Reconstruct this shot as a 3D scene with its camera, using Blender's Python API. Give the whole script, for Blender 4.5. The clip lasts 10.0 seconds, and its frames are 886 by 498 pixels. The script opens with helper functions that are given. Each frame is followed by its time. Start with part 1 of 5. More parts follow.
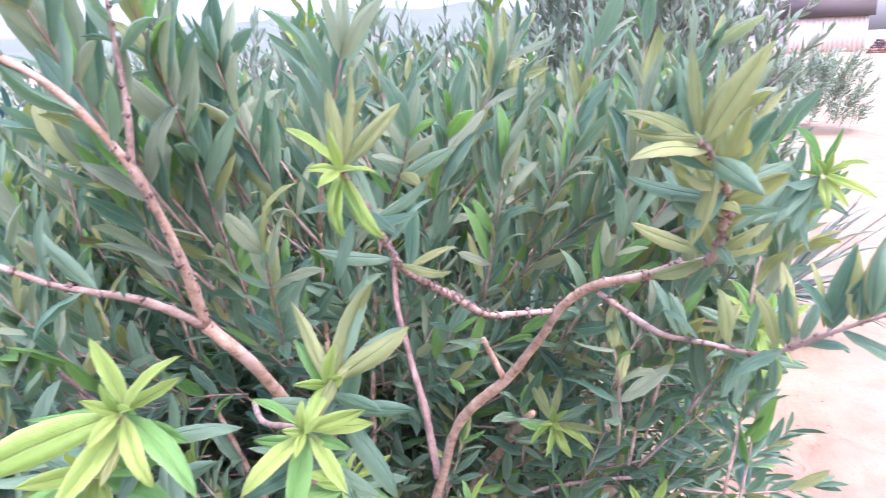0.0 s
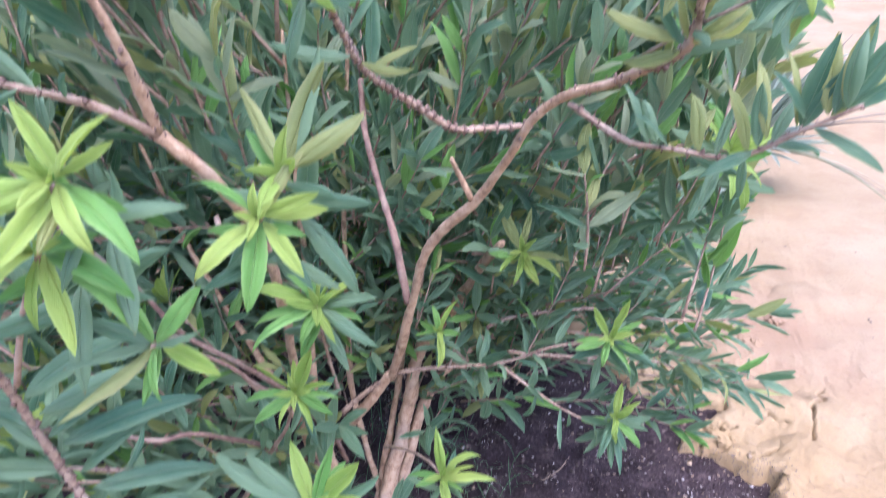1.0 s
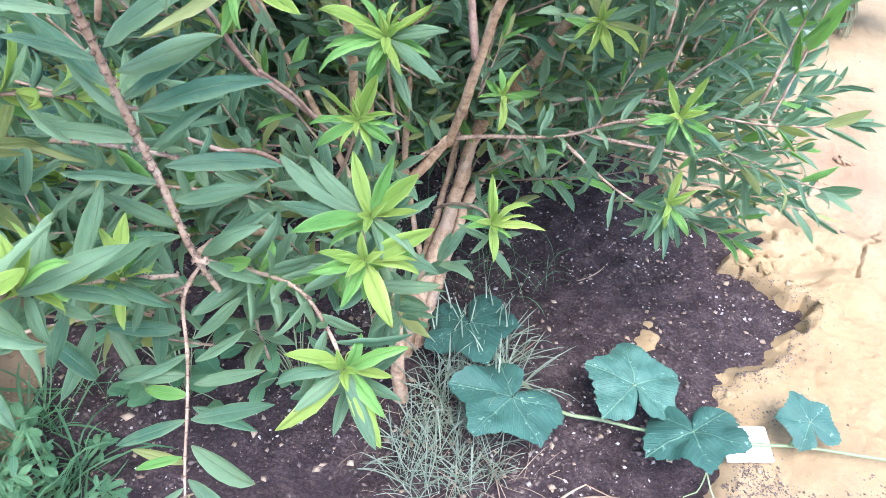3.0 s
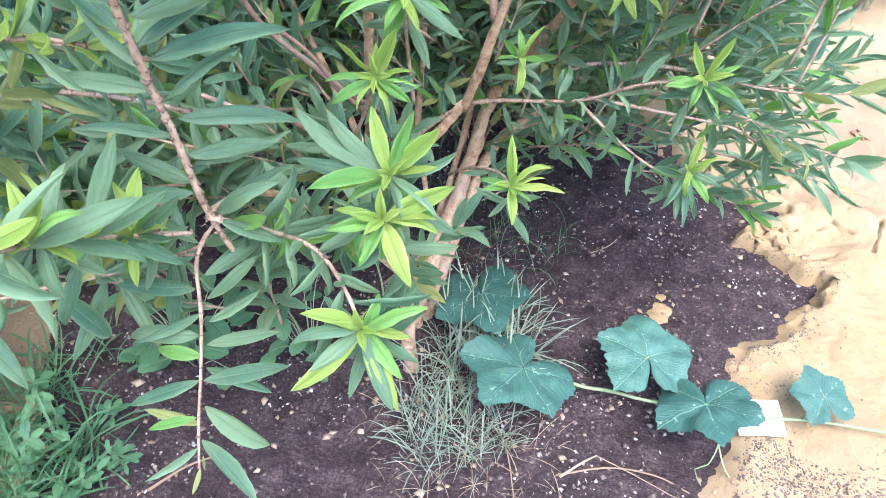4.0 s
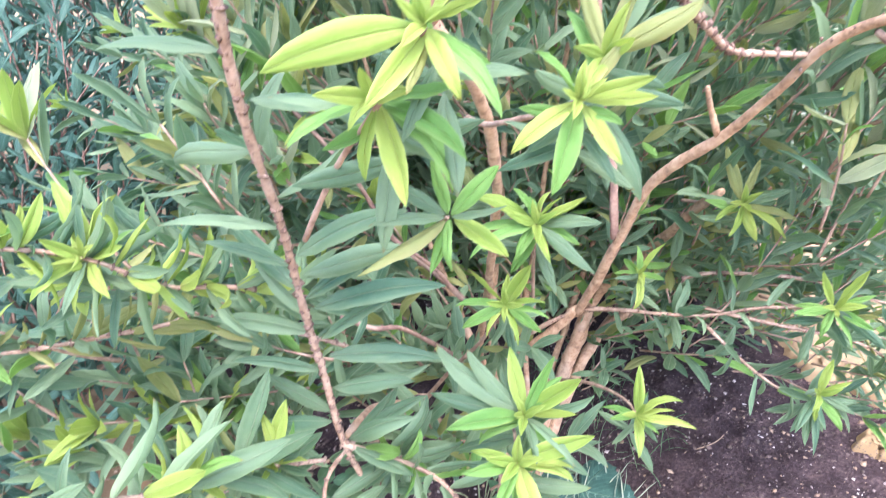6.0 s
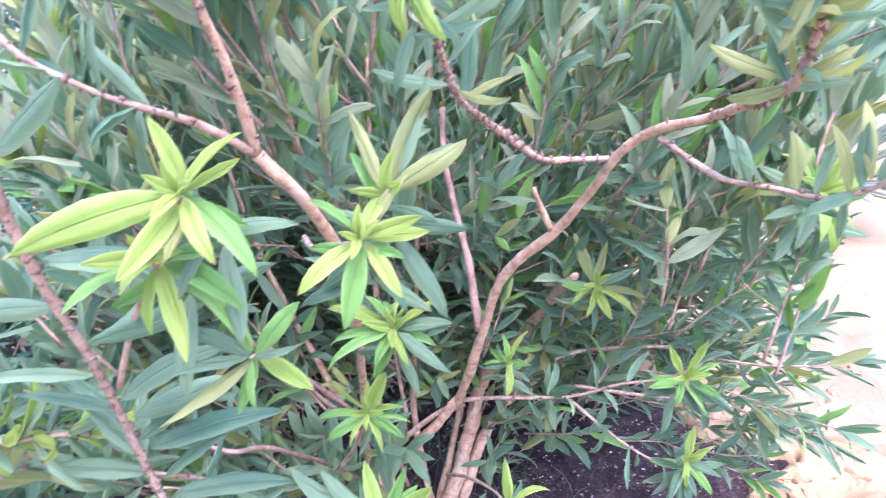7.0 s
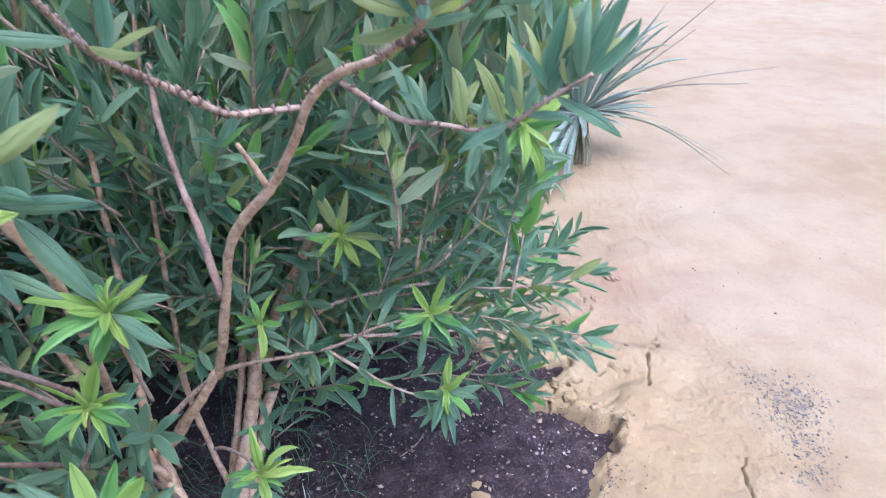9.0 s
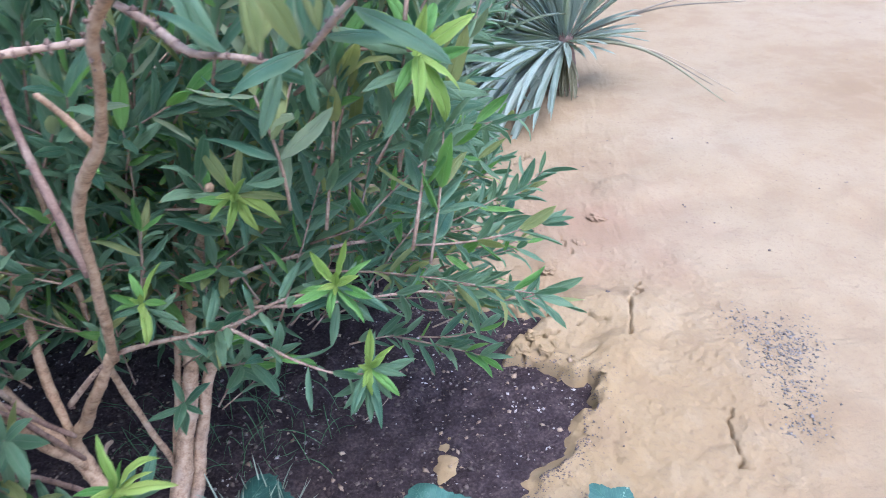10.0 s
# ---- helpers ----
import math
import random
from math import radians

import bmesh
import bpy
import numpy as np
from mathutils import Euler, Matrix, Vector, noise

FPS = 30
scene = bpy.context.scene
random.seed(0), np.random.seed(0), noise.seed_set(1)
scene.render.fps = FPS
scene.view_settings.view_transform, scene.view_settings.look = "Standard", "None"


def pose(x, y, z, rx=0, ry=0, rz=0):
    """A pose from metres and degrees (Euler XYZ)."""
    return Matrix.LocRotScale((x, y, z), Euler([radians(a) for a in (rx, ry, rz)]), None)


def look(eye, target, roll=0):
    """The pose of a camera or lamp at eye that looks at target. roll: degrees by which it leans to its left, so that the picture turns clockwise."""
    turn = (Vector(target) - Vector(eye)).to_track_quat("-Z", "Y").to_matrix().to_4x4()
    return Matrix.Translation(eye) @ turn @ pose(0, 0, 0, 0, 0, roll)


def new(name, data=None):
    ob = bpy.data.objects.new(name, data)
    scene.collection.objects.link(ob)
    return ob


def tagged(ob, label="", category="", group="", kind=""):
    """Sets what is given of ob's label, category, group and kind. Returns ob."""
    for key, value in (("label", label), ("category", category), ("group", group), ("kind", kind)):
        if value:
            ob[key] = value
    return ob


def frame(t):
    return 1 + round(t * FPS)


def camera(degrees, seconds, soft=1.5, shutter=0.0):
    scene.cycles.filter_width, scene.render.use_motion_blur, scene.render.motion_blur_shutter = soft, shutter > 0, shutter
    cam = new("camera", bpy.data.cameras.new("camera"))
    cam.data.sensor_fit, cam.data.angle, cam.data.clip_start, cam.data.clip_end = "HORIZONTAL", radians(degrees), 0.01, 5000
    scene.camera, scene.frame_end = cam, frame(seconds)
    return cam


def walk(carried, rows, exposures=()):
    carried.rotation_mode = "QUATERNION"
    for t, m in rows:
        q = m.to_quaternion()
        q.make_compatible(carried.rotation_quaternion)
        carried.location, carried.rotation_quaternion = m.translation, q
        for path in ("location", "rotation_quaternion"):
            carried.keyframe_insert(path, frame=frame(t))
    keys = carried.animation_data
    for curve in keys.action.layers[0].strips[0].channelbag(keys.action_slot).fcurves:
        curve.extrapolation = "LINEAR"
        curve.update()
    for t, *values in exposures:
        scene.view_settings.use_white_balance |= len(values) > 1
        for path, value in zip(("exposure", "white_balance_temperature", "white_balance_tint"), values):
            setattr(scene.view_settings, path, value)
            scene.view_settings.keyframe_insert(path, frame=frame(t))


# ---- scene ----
# camera
cam = camera(64.0, 10.0, soft=0.75, shutter=0.3)
EXPOSURE = 2.20
LIGHTING = [(0.0, 0.27, 5500, 41), (0.5, -0.16, 5590, 35), (1.0, -0.05, 5350, 28), (1.5, 0.12, 5380, 16), (2.5, 0.27, 5480, 13), (4.0, 0.39, 5580, 14), (4.5, 0.44, 5800, 11), (5.0, 0.58, 5850, 12), (5.5, 0.67, 6060, 16), (7.0, 0.56, 5350, 38), (7.5, 0.24, 5200, 33), (8.0, 0.0, 5100, 25), (8.5, -0.16, 5050, 21), (9.0, -0.24, 5060, 20), (9.5, -0.40, 5080, 18), (10.0, -0.38, 5090, 17)]
PATH = [
    (0, (0.248, 0.154, 1.681), (-0.262, 2.008, 1.133), -2.5),
    (0.5, (0.276, 0.163, 1.68), (-0.097, 2.031, 1.07), -2.0),
    (1, (0.257, 0.159, 1.627), (-0.168, 1.883, 0.706), -1.9),
    (1.5, (0.269, 0.149, 1.579), (-0.206, 1.726, 0.444), -1.1),
    (2, (0.257, 0.131, 1.549), (-0.212, 1.621, 0.3), 2.1),
    (2.5, (0.248, 0.116, 1.521), (-0.195, 1.536, 0.183), 2.6),
    (2.7, (0.255, 0.104, 1.532), (-0.218, 1.533, 0.215), 2.0),
    (4, (0.24, 0.099, 1.502), (-0.236, 1.476, 0.131), 2.3),
    (4.5, (0.227, 0.091, 1.493), (-0.357, 1.411, 0.109), 1.5),
    (5, (0.177, 0.092, 1.502), (-0.56, 1.384, 0.165), 1.8),
    (5.5, (0.153, 0.097, 1.557), (-0.658, 1.482, 0.363), 0.3),
    (5.7, (0.15, 0.11, 1.57), (-0.649, 1.55, 0.435), 0.1),
    (6.8, (0.223, 0.126, 1.625), (-0.443, 1.809, 0.773), -1.2),
    (7, (0.234, 0.147, 1.628), (-0.359, 1.861, 0.784), -1.5),
    (7.5, (0.27, 0.157, 1.644), (-0.182, 1.951, 0.884), -3.5),
    (8, (0.287, 0.171, 1.657), (-0.063, 1.987, 0.896), -4.7),
    (8.5, (0.303, 0.179, 1.633), (0.018, 1.97, 0.79), -4.3),
    (9, (0.343, 0.189, 1.622), (0.282, 1.929, 0.639), -0.9),
    (9.5, (0.419, 0.23, 1.565), (0.294, 1.93, 0.519), -3.3),
    (10, (0.481, 0.36, 1.552), (0.393, 2.009, 0.423), -3.7),
]
walk(cam, [(t, look(eye, target, roll)) for t, eye, target, roll in PATH], [(t, EXPOSURE + e, k, tint) for t, e, k, tint in LIGHTING])

# light: hazy daylight, open sky with a veiled sun
world = bpy.data.worlds.new("sky")
scene.world = world
world.use_nodes = True
wt = world.node_tree
sky = wt.nodes.new("ShaderNodeTexSky")
sky.sky_type, sky.sun_disc = "NISHITA", False
sky.sun_elevation, sky.sun_rotation = radians(65), radians(140)
sky.air_density, sky.dust_density, sky.ozone_density = 1.0, 4.0, 1.0
wt.links.new(sky.outputs[0], wt.nodes["Background"].inputs[0])
wt.nodes["Background"].inputs[1].default_value = 0.15
sun = new("sun", bpy.data.lights.new("sun", "SUN"))
sun.data.energy, sun.data.angle, sun.data.color = 0.68, radians(35), (1.0, 0.95, 0.88)
sun.matrix_world = look((0, 0, 5), (-0.30, 0.36, 4.0))


# ---------------------------------------------------------------- materials
class Mat:
    """A node material with a Principled shader and short ways to add nodes."""

    def __init__(self, name, rough=0.6, spec=0.5):
        self.m = bpy.data.materials.new(name)
        self.m.use_nodes = True
        self.t = self.m.node_tree
        self.p = self.t.nodes["Principled BSDF"]
        self.out = self.t.nodes["Material Output"]
        self.p.inputs["Roughness"].default_value = rough
        self.p.inputs["Specular IOR Level"].default_value = spec

    def node(self, kind, **kw):
        n = self.t.nodes.new(kind)
        for k, v in kw.items():
            if k in n.inputs:
                self.put(n.inputs[k], v)
        return n

    def put(self, socket, v):
        if isinstance(v, bpy.types.NodeSocket):
            self.t.links.new(v, socket)
        else:
            socket.default_value = v

    def coord(self):
        return self.node("ShaderNodeTexCoord").outputs["Object"]

    def place(self):
        return self.node("ShaderNodeNewGeometry").outputs["Position"]

    def noise(self, scale, detail=4.0, vec=None, rough=0.55):
        n = self.node("ShaderNodeTexNoise", Scale=scale, Detail=detail, Roughness=rough)
        self.put(n.inputs["Vector"], vec if vec is not None else self.place())
        return n.outputs["Fac"]

    def math(self, op, a, b=0.0, c=0.0):
        n = self.t.nodes.new("ShaderNodeMath")
        n.operation = op
        for i, v in enumerate((a, b, c)):
            self.put(n.inputs[i], v)
        return n.outputs[0]

    def ramp(self, fac, stops):
        n = self.t.nodes.new("ShaderNodeValToRGB")
        self.put(n.inputs[0], fac)
        e = n.color_ramp.elements
        while len(e) < len(stops):
            e.new(0.5)
        for el, (pos, col) in zip(e, stops):
            el.position = pos
            el.color = (*col, 1) if len(col) == 3 else col
        return n.outputs[0]

    def mix(self, fac, a, b, blend="MIX"):
        n = self.t.nodes.new("ShaderNodeMix")
        n.data_type, n.blend_type = "RGBA", blend
        self.put(n.inputs[0], fac)
        self.put(n.inputs[6], (*a, 1) if isinstance(a, tuple) else a)
        self.put(n.inputs[7], (*b, 1) if isinstance(b, tuple) else b)
        return n.outputs[2]

    def step(self, fac, lo, hi):
        n = self.node("ShaderNodeMapRange")
        n.interpolation_type = "SMOOTHSTEP"
        self.put(n.inputs[0], fac)
        n.inputs[1].default_value, n.inputs[2].default_value = lo, hi
        return n.outputs[0]

    def bump(self, height, strength, dist):
        n = self.node("ShaderNodeBump", Strength=strength, Distance=dist)
        self.put(n.inputs["Height"], height)
        self.put(self.p.inputs["Normal"], n.outputs[0])
        return n.outputs[0]

    def colour(self, c):
        self.put(self.p.inputs["Base Color"], (*c, 1) if isinstance(c, tuple) else c)


def lucky(m):
    """A random number for each object or loose piece."""
    a = m.node("ShaderNodeObjectInfo").outputs["Random"]
    b = m.node("ShaderNodeNewGeometry").outputs["Random Per Island"]
    return m.math("FRACT", m.math("ADD", m.math("MULTIPLY", a, 3.7), m.math("MULTIPLY", b, 1.0)))


def leaf_material(name, dark, light, rib, thin, rough, edge=None, spec=0.5, through_=(1.6, 1.7, 0.7)):
    m = Mat(name, rough, spec)
    rnd = lucky(m)
    uv = m.node("ShaderNodeUVMap")
    sep = m.node("ShaderNodeSeparateXYZ")
    m.put(sep.inputs[0], uv.outputs[0])
    across = m.math("ABSOLUTE", m.math("SUBTRACT", sep.outputs[0], 0.5))
    along = sep.outputs[1]
    col = m.mix(rnd, dark, light)
    blotch = m.noise(35, 3)
    col = m.mix(m.math("MULTIPLY", m.step(blotch, 0.45, 0.75), 0.45), col, light)
    ribs = m.math("SUBTRACT", 1.0, m.step(across, 0.012, 0.06))
    col = m.mix(m.math("MULTIPLY", m.step(m.noise(12, 2), 0.4, 0.7), 0.35), col, dark)
    col = m.mix(m.math("MULTIPLY", m.step(along, 0.35, 0.0), 0.3), col, rib)
    # side veins run forward from the midrib
    ph = m.math("SUBTRACT", m.math("MULTIPLY", along, 130.0), m.math("MULTIPLY", across, 150.0))
    veins = m.math("MULTIPLY", m.math("SINE", ph), 0.5)
    veins = m.step(veins, 0.3, 0.5)
    col = m.mix(m.math("MULTIPLY", veins, 0.09), col, rib)
    col = m.mix(m.math("MULTIPLY", ribs, 0.32), col, rib)
    if edge:
        rim = m.math("MULTIPLY", m.step(across, 0.36, 0.5), 0.55)
        col = m.mix(rim, col, edge)
    # a dry tip on some of the leaves
    tip = m.math("MULTIPLY", m.step(along, 0.93, 1.0), m.step(rnd, 0.72, 0.8))
    col = m.mix(tip, col, (0.22, 0.15, 0.06))
    m.colour(col)
    h = m.math("ADD", m.math("MULTIPLY", veins, 0.25), m.math("MULTIPLY", ribs, -1.0))
    h = m.math("ADD", h, m.math("MULTIPLY", m.noise(160, 2), 0.6))
    nrm = m.bump(h, 0.8, 0.002)
    m.put(m.p.inputs["Roughness"], m.math("ADD", rough - 0.08, m.math("MULTIPLY", blotch, 0.16)))
    tr = m.node("ShaderNodeBsdfTranslucent")
    m.put(tr.inputs[0], m.mix(0.5, col, (light[0] * through_[0], light[1] * through_[1], light[2] * through_[2])))
    m.put(tr.inputs["Normal"], nrm)
    both = m.t.nodes.new("ShaderNodeMixShader")
    both.inputs[0].default_value = thin
    m.t.links.new(m.p.outputs[0], both.inputs[1])
    m.t.links.new(tr.outputs[0], both.inputs[2])
    m.t.links.new(both.outputs[0], m.out.inputs[0])
    return m.m


MATURE = leaf_material("leaf_mature", (0.043, 0.116, 0.074), (0.180, 0.278, 0.156), (0.27, 0.36, 0.22), 0.38, 0.56, (0.20, 0.30, 0.17), spec=0.36, through_=(1.3, 1.6, 0.9))
OLIVE = leaf_material("leaf_olive", (0.145, 0.190, 0.070), (0.300, 0.335, 0.130), (0.33, 0.36, 0.15), 0.36, 0.6, (0.30, 0.29, 0.13), spec=0.3)
# crown leaves, greyed and lightened to carry the veiling glare in their colour
PALE_GLARE = leaf_material("leaf_pale_glare", (0.142, 0.205, 0.126), (0.308, 0.360, 0.222), (0.34, 0.40, 0.28), 0.40, 0.6, (0.30, 0.36, 0.22), spec=0.3)
YOUNG = leaf_material("leaf_young", (0.185, 0.305, 0.060), (0.310, 0.405, 0.100), (0.40, 0.48, 0.18), 0.38, 0.6, (0.42, 0.54, 0.16), spec=0.25)
MID = leaf_material("leaf_green", (0.085, 0.220, 0.050), (0.17, 0.335, 0.085), (0.27, 0.42, 0.15), 0.34, 0.55, (0.25, 0.38, 0.13), spec=0.3)
# distant shrubs: haze is mixed into this paler, greyer leaf colour
FAR_HAZE = leaf_material("leaf_far_haze", (0.155, 0.220, 0.150), (0.27, 0.335, 0.225), (0.16, 0.23, 0.13), 0.2, 0.6, spec=0.3)
TEAL = leaf_material("leaf_teal", (0.026, 0.082, 0.064), (0.070, 0.155, 0.115), (0.1, 0.18, 0.14), 0.15, 0.55, spec=0.3)
WEED = leaf_material("leaf_weed", (0.045, 0.130, 0.060), (0.115, 0.235, 0.105), (0.17, 0.28, 0.15), 0.25, 0.5)
DRYGRASS = leaf_material("grass_grey", (0.13, 0.185, 0.13), (0.29, 0.335, 0.255), (0.36, 0.4, 0.31), 0.1, 0.7)
BLADE = leaf_material("blade_grey", (0.18, 0.235, 0.20), (0.31, 0.365, 0.315), (0.40, 0.45, 0.38), 0.25, 0.55, spec=0.3)
DRYBLADE = leaf_material("blade_dry", (0.12, 0.115, 0.065), (0.23, 0.22, 0.14), (0.25, 0.23, 0.15), 0.1, 0.75, spec=0.2)
STRAW = leaf_material("straw", (0.20, 0.15, 0.10), (0.42, 0.34, 0.24), (0.4, 0.33, 0.22), 0.05, 0.8)


def bark_material(name, a, b, c):
    m = Mat(name, 0.8, 0.3)
    co = m.coord()
    n1 = m.noise(55, 5, co)
    n2 = m.noise(240, 3, co)
    n3 = m.noise(14, 2, co)
    col = m.ramp(m.math("ADD", m.math("MULTIPLY", n1, 0.7), m.math("MULTIPLY", n2, 0.3)), [(0.32, a), (0.5, b), (0.72, c)])
    col = m.mix(m.math("MULTIPLY", m.step(n3, 0.5, 0.75), 0.5), col, (0.30, 0.25, 0.20))
    m.colour(col)
    m.bump(m.math("ADD", n1, m.math("MULTIPLY", n2, 0.6)), 0.7, 0.003)
    return m.m


BARK = bark_material("bark", (0.14, 0.088, 0.055), (0.345, 0.230, 0.142), (0.51, 0.385, 0.260))
TWIG = bark_material("bark_twig", (0.125, 0.078, 0.056), (0.26, 0.182, 0.128), (0.41, 0.325, 0.245))
SCAR = bark_material("bark_scar", (0.06, 0.038, 0.030), (0.13, 0.085, 0.064), (0.24, 0.165, 0.125))
DARKBARK = bark_material("bark_dark", (0.075, 0.048, 0.04), (0.18, 0.115, 0.088), (0.30, 0.21, 0.16))


def sand_material():
    m = Mat("sand", 0.95, 0.15)
    p = m.place()
    big = m.noise(0.9, 5, p)
    mid = m.noise(5, 6, p, 0.65)
    fine = m.noise(70, 5, p, 0.65)
    grit = m.noise(380, 2, p)
    col = m.ramp(big, [(0.3, (0.240, 0.169, 0.092)), (0.5, (0.282, 0.214, 0.127)), (0.72, (0.309, 0.247, 0.159))])
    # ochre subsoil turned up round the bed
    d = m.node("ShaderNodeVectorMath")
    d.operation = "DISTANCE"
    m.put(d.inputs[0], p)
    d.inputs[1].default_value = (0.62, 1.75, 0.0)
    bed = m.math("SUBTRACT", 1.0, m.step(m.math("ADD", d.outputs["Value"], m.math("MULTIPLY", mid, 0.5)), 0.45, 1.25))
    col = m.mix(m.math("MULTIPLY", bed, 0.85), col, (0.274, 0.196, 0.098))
    e = m.node("ShaderNodeVectorMath")
    e.operation = "DISTANCE"
    m.put(e.inputs[0], p)
    e.inputs[1].default_value = (-1.5, 0.95, 0.0)
    earth = m.math("SUBTRACT", 1.0, m.step(m.math("ADD", e.outputs["Value"], m.math("MULTIPLY", mid, 0.4)), 0.8, 1.7))
    w = m.node("ShaderNodeVectorMath")
    w.operation = "DISTANCE"
    m.put(w.inputs[0], p)
    w.inputs[1].default_value = (0.95, 2.75, 0.0)
    damp = m.math("SUBTRACT", 1.0, m.step(m.math("ADD", w.outputs["Value"], m.math("MULTIPLY", m.noise(3.5, 5, p), 0.9)), 0.35, 1.1))
    col = m.mix(m.math("MULTIPLY", damp, 0.75), col, (0.242, 0.153, 0.098))
    col = m.mix(m.math("MULTIPLY", m.step(mid, 0.48, 0.62), 0.32), col, (0.314, 0.247, 0.153))
    col = m.mix(m.math("MULTIPLY", m.step(mid, 0.52, 0.36), 0.36), col, (0.229, 0.158, 0.094))
    col = m.mix(m.math("MULTIPLY", m.step(fine, 0.52, 0.70), 0.45), col, (0.210, 0.149, 0.096))
    col = m.mix(m.math("MULTIPLY", m.step(grit, 0.6, 0.75), 0.35), col, (0.147, 0.107, 0.075))
    col = m.mix(m.math("MULTIPLY", earth, 0.7), col, (0.202, 0.145, 0.085))
    m.colour(col)
    h = m.math("ADD", m.math("MULTIPLY", mid, 2.0), m.math("ADD", m.math("MULTIPLY", fine, 1.0), m.math("MULTIPLY", grit, 0.35)))
    m.bump(h, 0.8, 0.007)
    return m.m


def soil_material():
    m = Mat("soil", 0.95, 0.2)
    p = m.place()
    a, b, c = m.noise(14, 5, p), m.noise(110, 4, p), m.noise(400, 2, p)
    col = m.ramp(m.math("ADD", m.math("MULTIPLY", a, 0.5), m.math("MULTIPLY", b, 0.5)), [(0.3, (0.022, 0.015, 0.016)), (0.5, (0.056, 0.039, 0.041)), (0.72, (0.150, 0.110, 0.105))])
    col = m.mix(m.math("MULTIPLY", m.step(c, 0.62, 0.72), 0.5), col, (0.14, 0.10, 0.085))
    m.colour(col)
    m.bump(m.math("ADD", m.math("MULTIPLY", b, 1.0), m.math("MULTIPLY", c, 0.5)), 1.0, 0.02)
    return m.m


def grain_material(name, a, b, rough=0.85):
    m = Mat(name, rough, 0.25)
    n = m.noise(160, 3)
    m.colour(m.mix(m.math("MULTIPLY", n, 0.4), m.mix(lucky(m), a, b), (0.3, 0.25, 0.2)))
    m.bump(n, 0.5, 0.002)
    return m.m


SAND, SOIL = sand_material(), soil_material()
PERLITE = grain_material("perlite", (0.16, 0.14, 0.13), (0.52, 0.49, 0.46))
CRUMB = grain_material("crumb", (0.235, 0.165, 0.095), (0.36, 0.265, 0.17))
DARKCRUMB = grain_material("dark_crumb", (0.028, 0.019, 0.019), (0.13, 0.095, 0.085))
ASH = grain_material("ash", (0.035, 0.032, 0.030), (0.20, 0.18, 0.16))
CHIP = grain_material("chip", (0.60, 0.59, 0.56), (0.66, 0.65, 0.62), 0.55)
LITTER = grain_material("litter", (0.16, 0.10, 0.06), (0.40, 0.31, 0.21))


def gourd_material():
    m = Mat("gourd_leaf", 0.6, 0.35)
    uv = m.node("ShaderNodeUVMap")
    sep = m.node("ShaderNodeSeparateXYZ")
    m.put(sep.inputs[0], uv.outputs[0])
    side, far = sep.outputs[0], sep.outputs[1]
    n = m.noise(40, 4)
    col = m.ramp(m.math("ADD", m.math("MULTIPLY", n, 0.7), m.math("MULTIPLY", lucky(m), 0.3)), [(0.3, (0.024, 0.074, 0.058)), (0.6, (0.036, 0.098, 0.073)), (0.8, (0.058, 0.130, 0.098))])
    rib = m.math("SUBTRACT", 1.0, m.step(side, 0.006, 0.020))
    # forked side veins and pale spots in the angles between them
    w = m.math("SINE", m.math("SUBTRACT", m.math("MULTIPLY", far, 34.0), m.math("MULTIPLY", side, 60.0)))
    veins = m.step(w, 0.9, 1.0)
    col = m.mix(m.math("MULTIPLY", veins, 0.10), col, (0.16, 0.30, 0.20))
    spots = m.math("MULTIPLY", m.step(m.noise(95, 2), 0.60, 0.70), m.math("SUBTRACT", 1.0, m.step(side, 0.03, 0.16)))
    col = m.mix(m.math("MULTIPLY", spots, 0.45), col, (0.30, 0.42, 0.33))
    col = m.mix(m.math("MULTIPLY", rib, 0.30), col, (0.20, 0.34, 0.23))
    m.colour(col)
    m.bump(m.math("ADD", m.math("MULTIPLY", m.noise(120, 3), 1.0), m.math("ADD", m.math("MULTIPLY", rib, -1.2), m.math("MULTIPLY", veins, -0.6))), 0.6, 0.003)
    return m.m


GOURD = gourd_material()
VINE = grain_material("vine_stem", (0.15, 0.23, 0.10), (0.25, 0.33, 0.17), 0.55)
PLASTER = grain_material("plaster", (0.90, 0.89, 0.85), (0.93, 0.92, 0.88))
BRICK = grain_material("brick_red", (0.26, 0.09, 0.06), (0.36, 0.15, 0.10))
DARKWOOD = grain_material("dark_boards", (0.04, 0.035, 0.035), (0.08, 0.07, 0.07))


# ---------------------------------------------------------------- mesh helpers
rng = np.random.default_rng(7)


def value_noise(x, y, scale, seed=0):
    """Smooth noise in 0..1 over the plane."""
    x, y = np.asarray(x) * scale + 1000.0, np.asarray(y) * scale + 1000.0
    xi, yi = np.floor(x).astype(np.int64), np.floor(y).astype(np.int64)
    fx, fy = x - xi, y - yi
    fx, fy = fx * fx * (3 - 2 * fx), fy * fy * (3 - 2 * fy)

    def h(a, b):
        n = (a * 374761393 + b * 668265263 + seed * 974711) & 0x7FFFFFFF
        n = ((n ^ (n >> 13)) * 1274126177) & 0x7FFFFFFF
        return ((n ^ (n >> 16)) & 0xFFFF) / 65535.0

    return (h(xi, yi) * (1 - fx) + h(xi + 1, yi) * fx) * (1 - fy) + (h(xi, yi + 1) * (1 - fx) + h(xi + 1, yi + 1) * fx) * fy


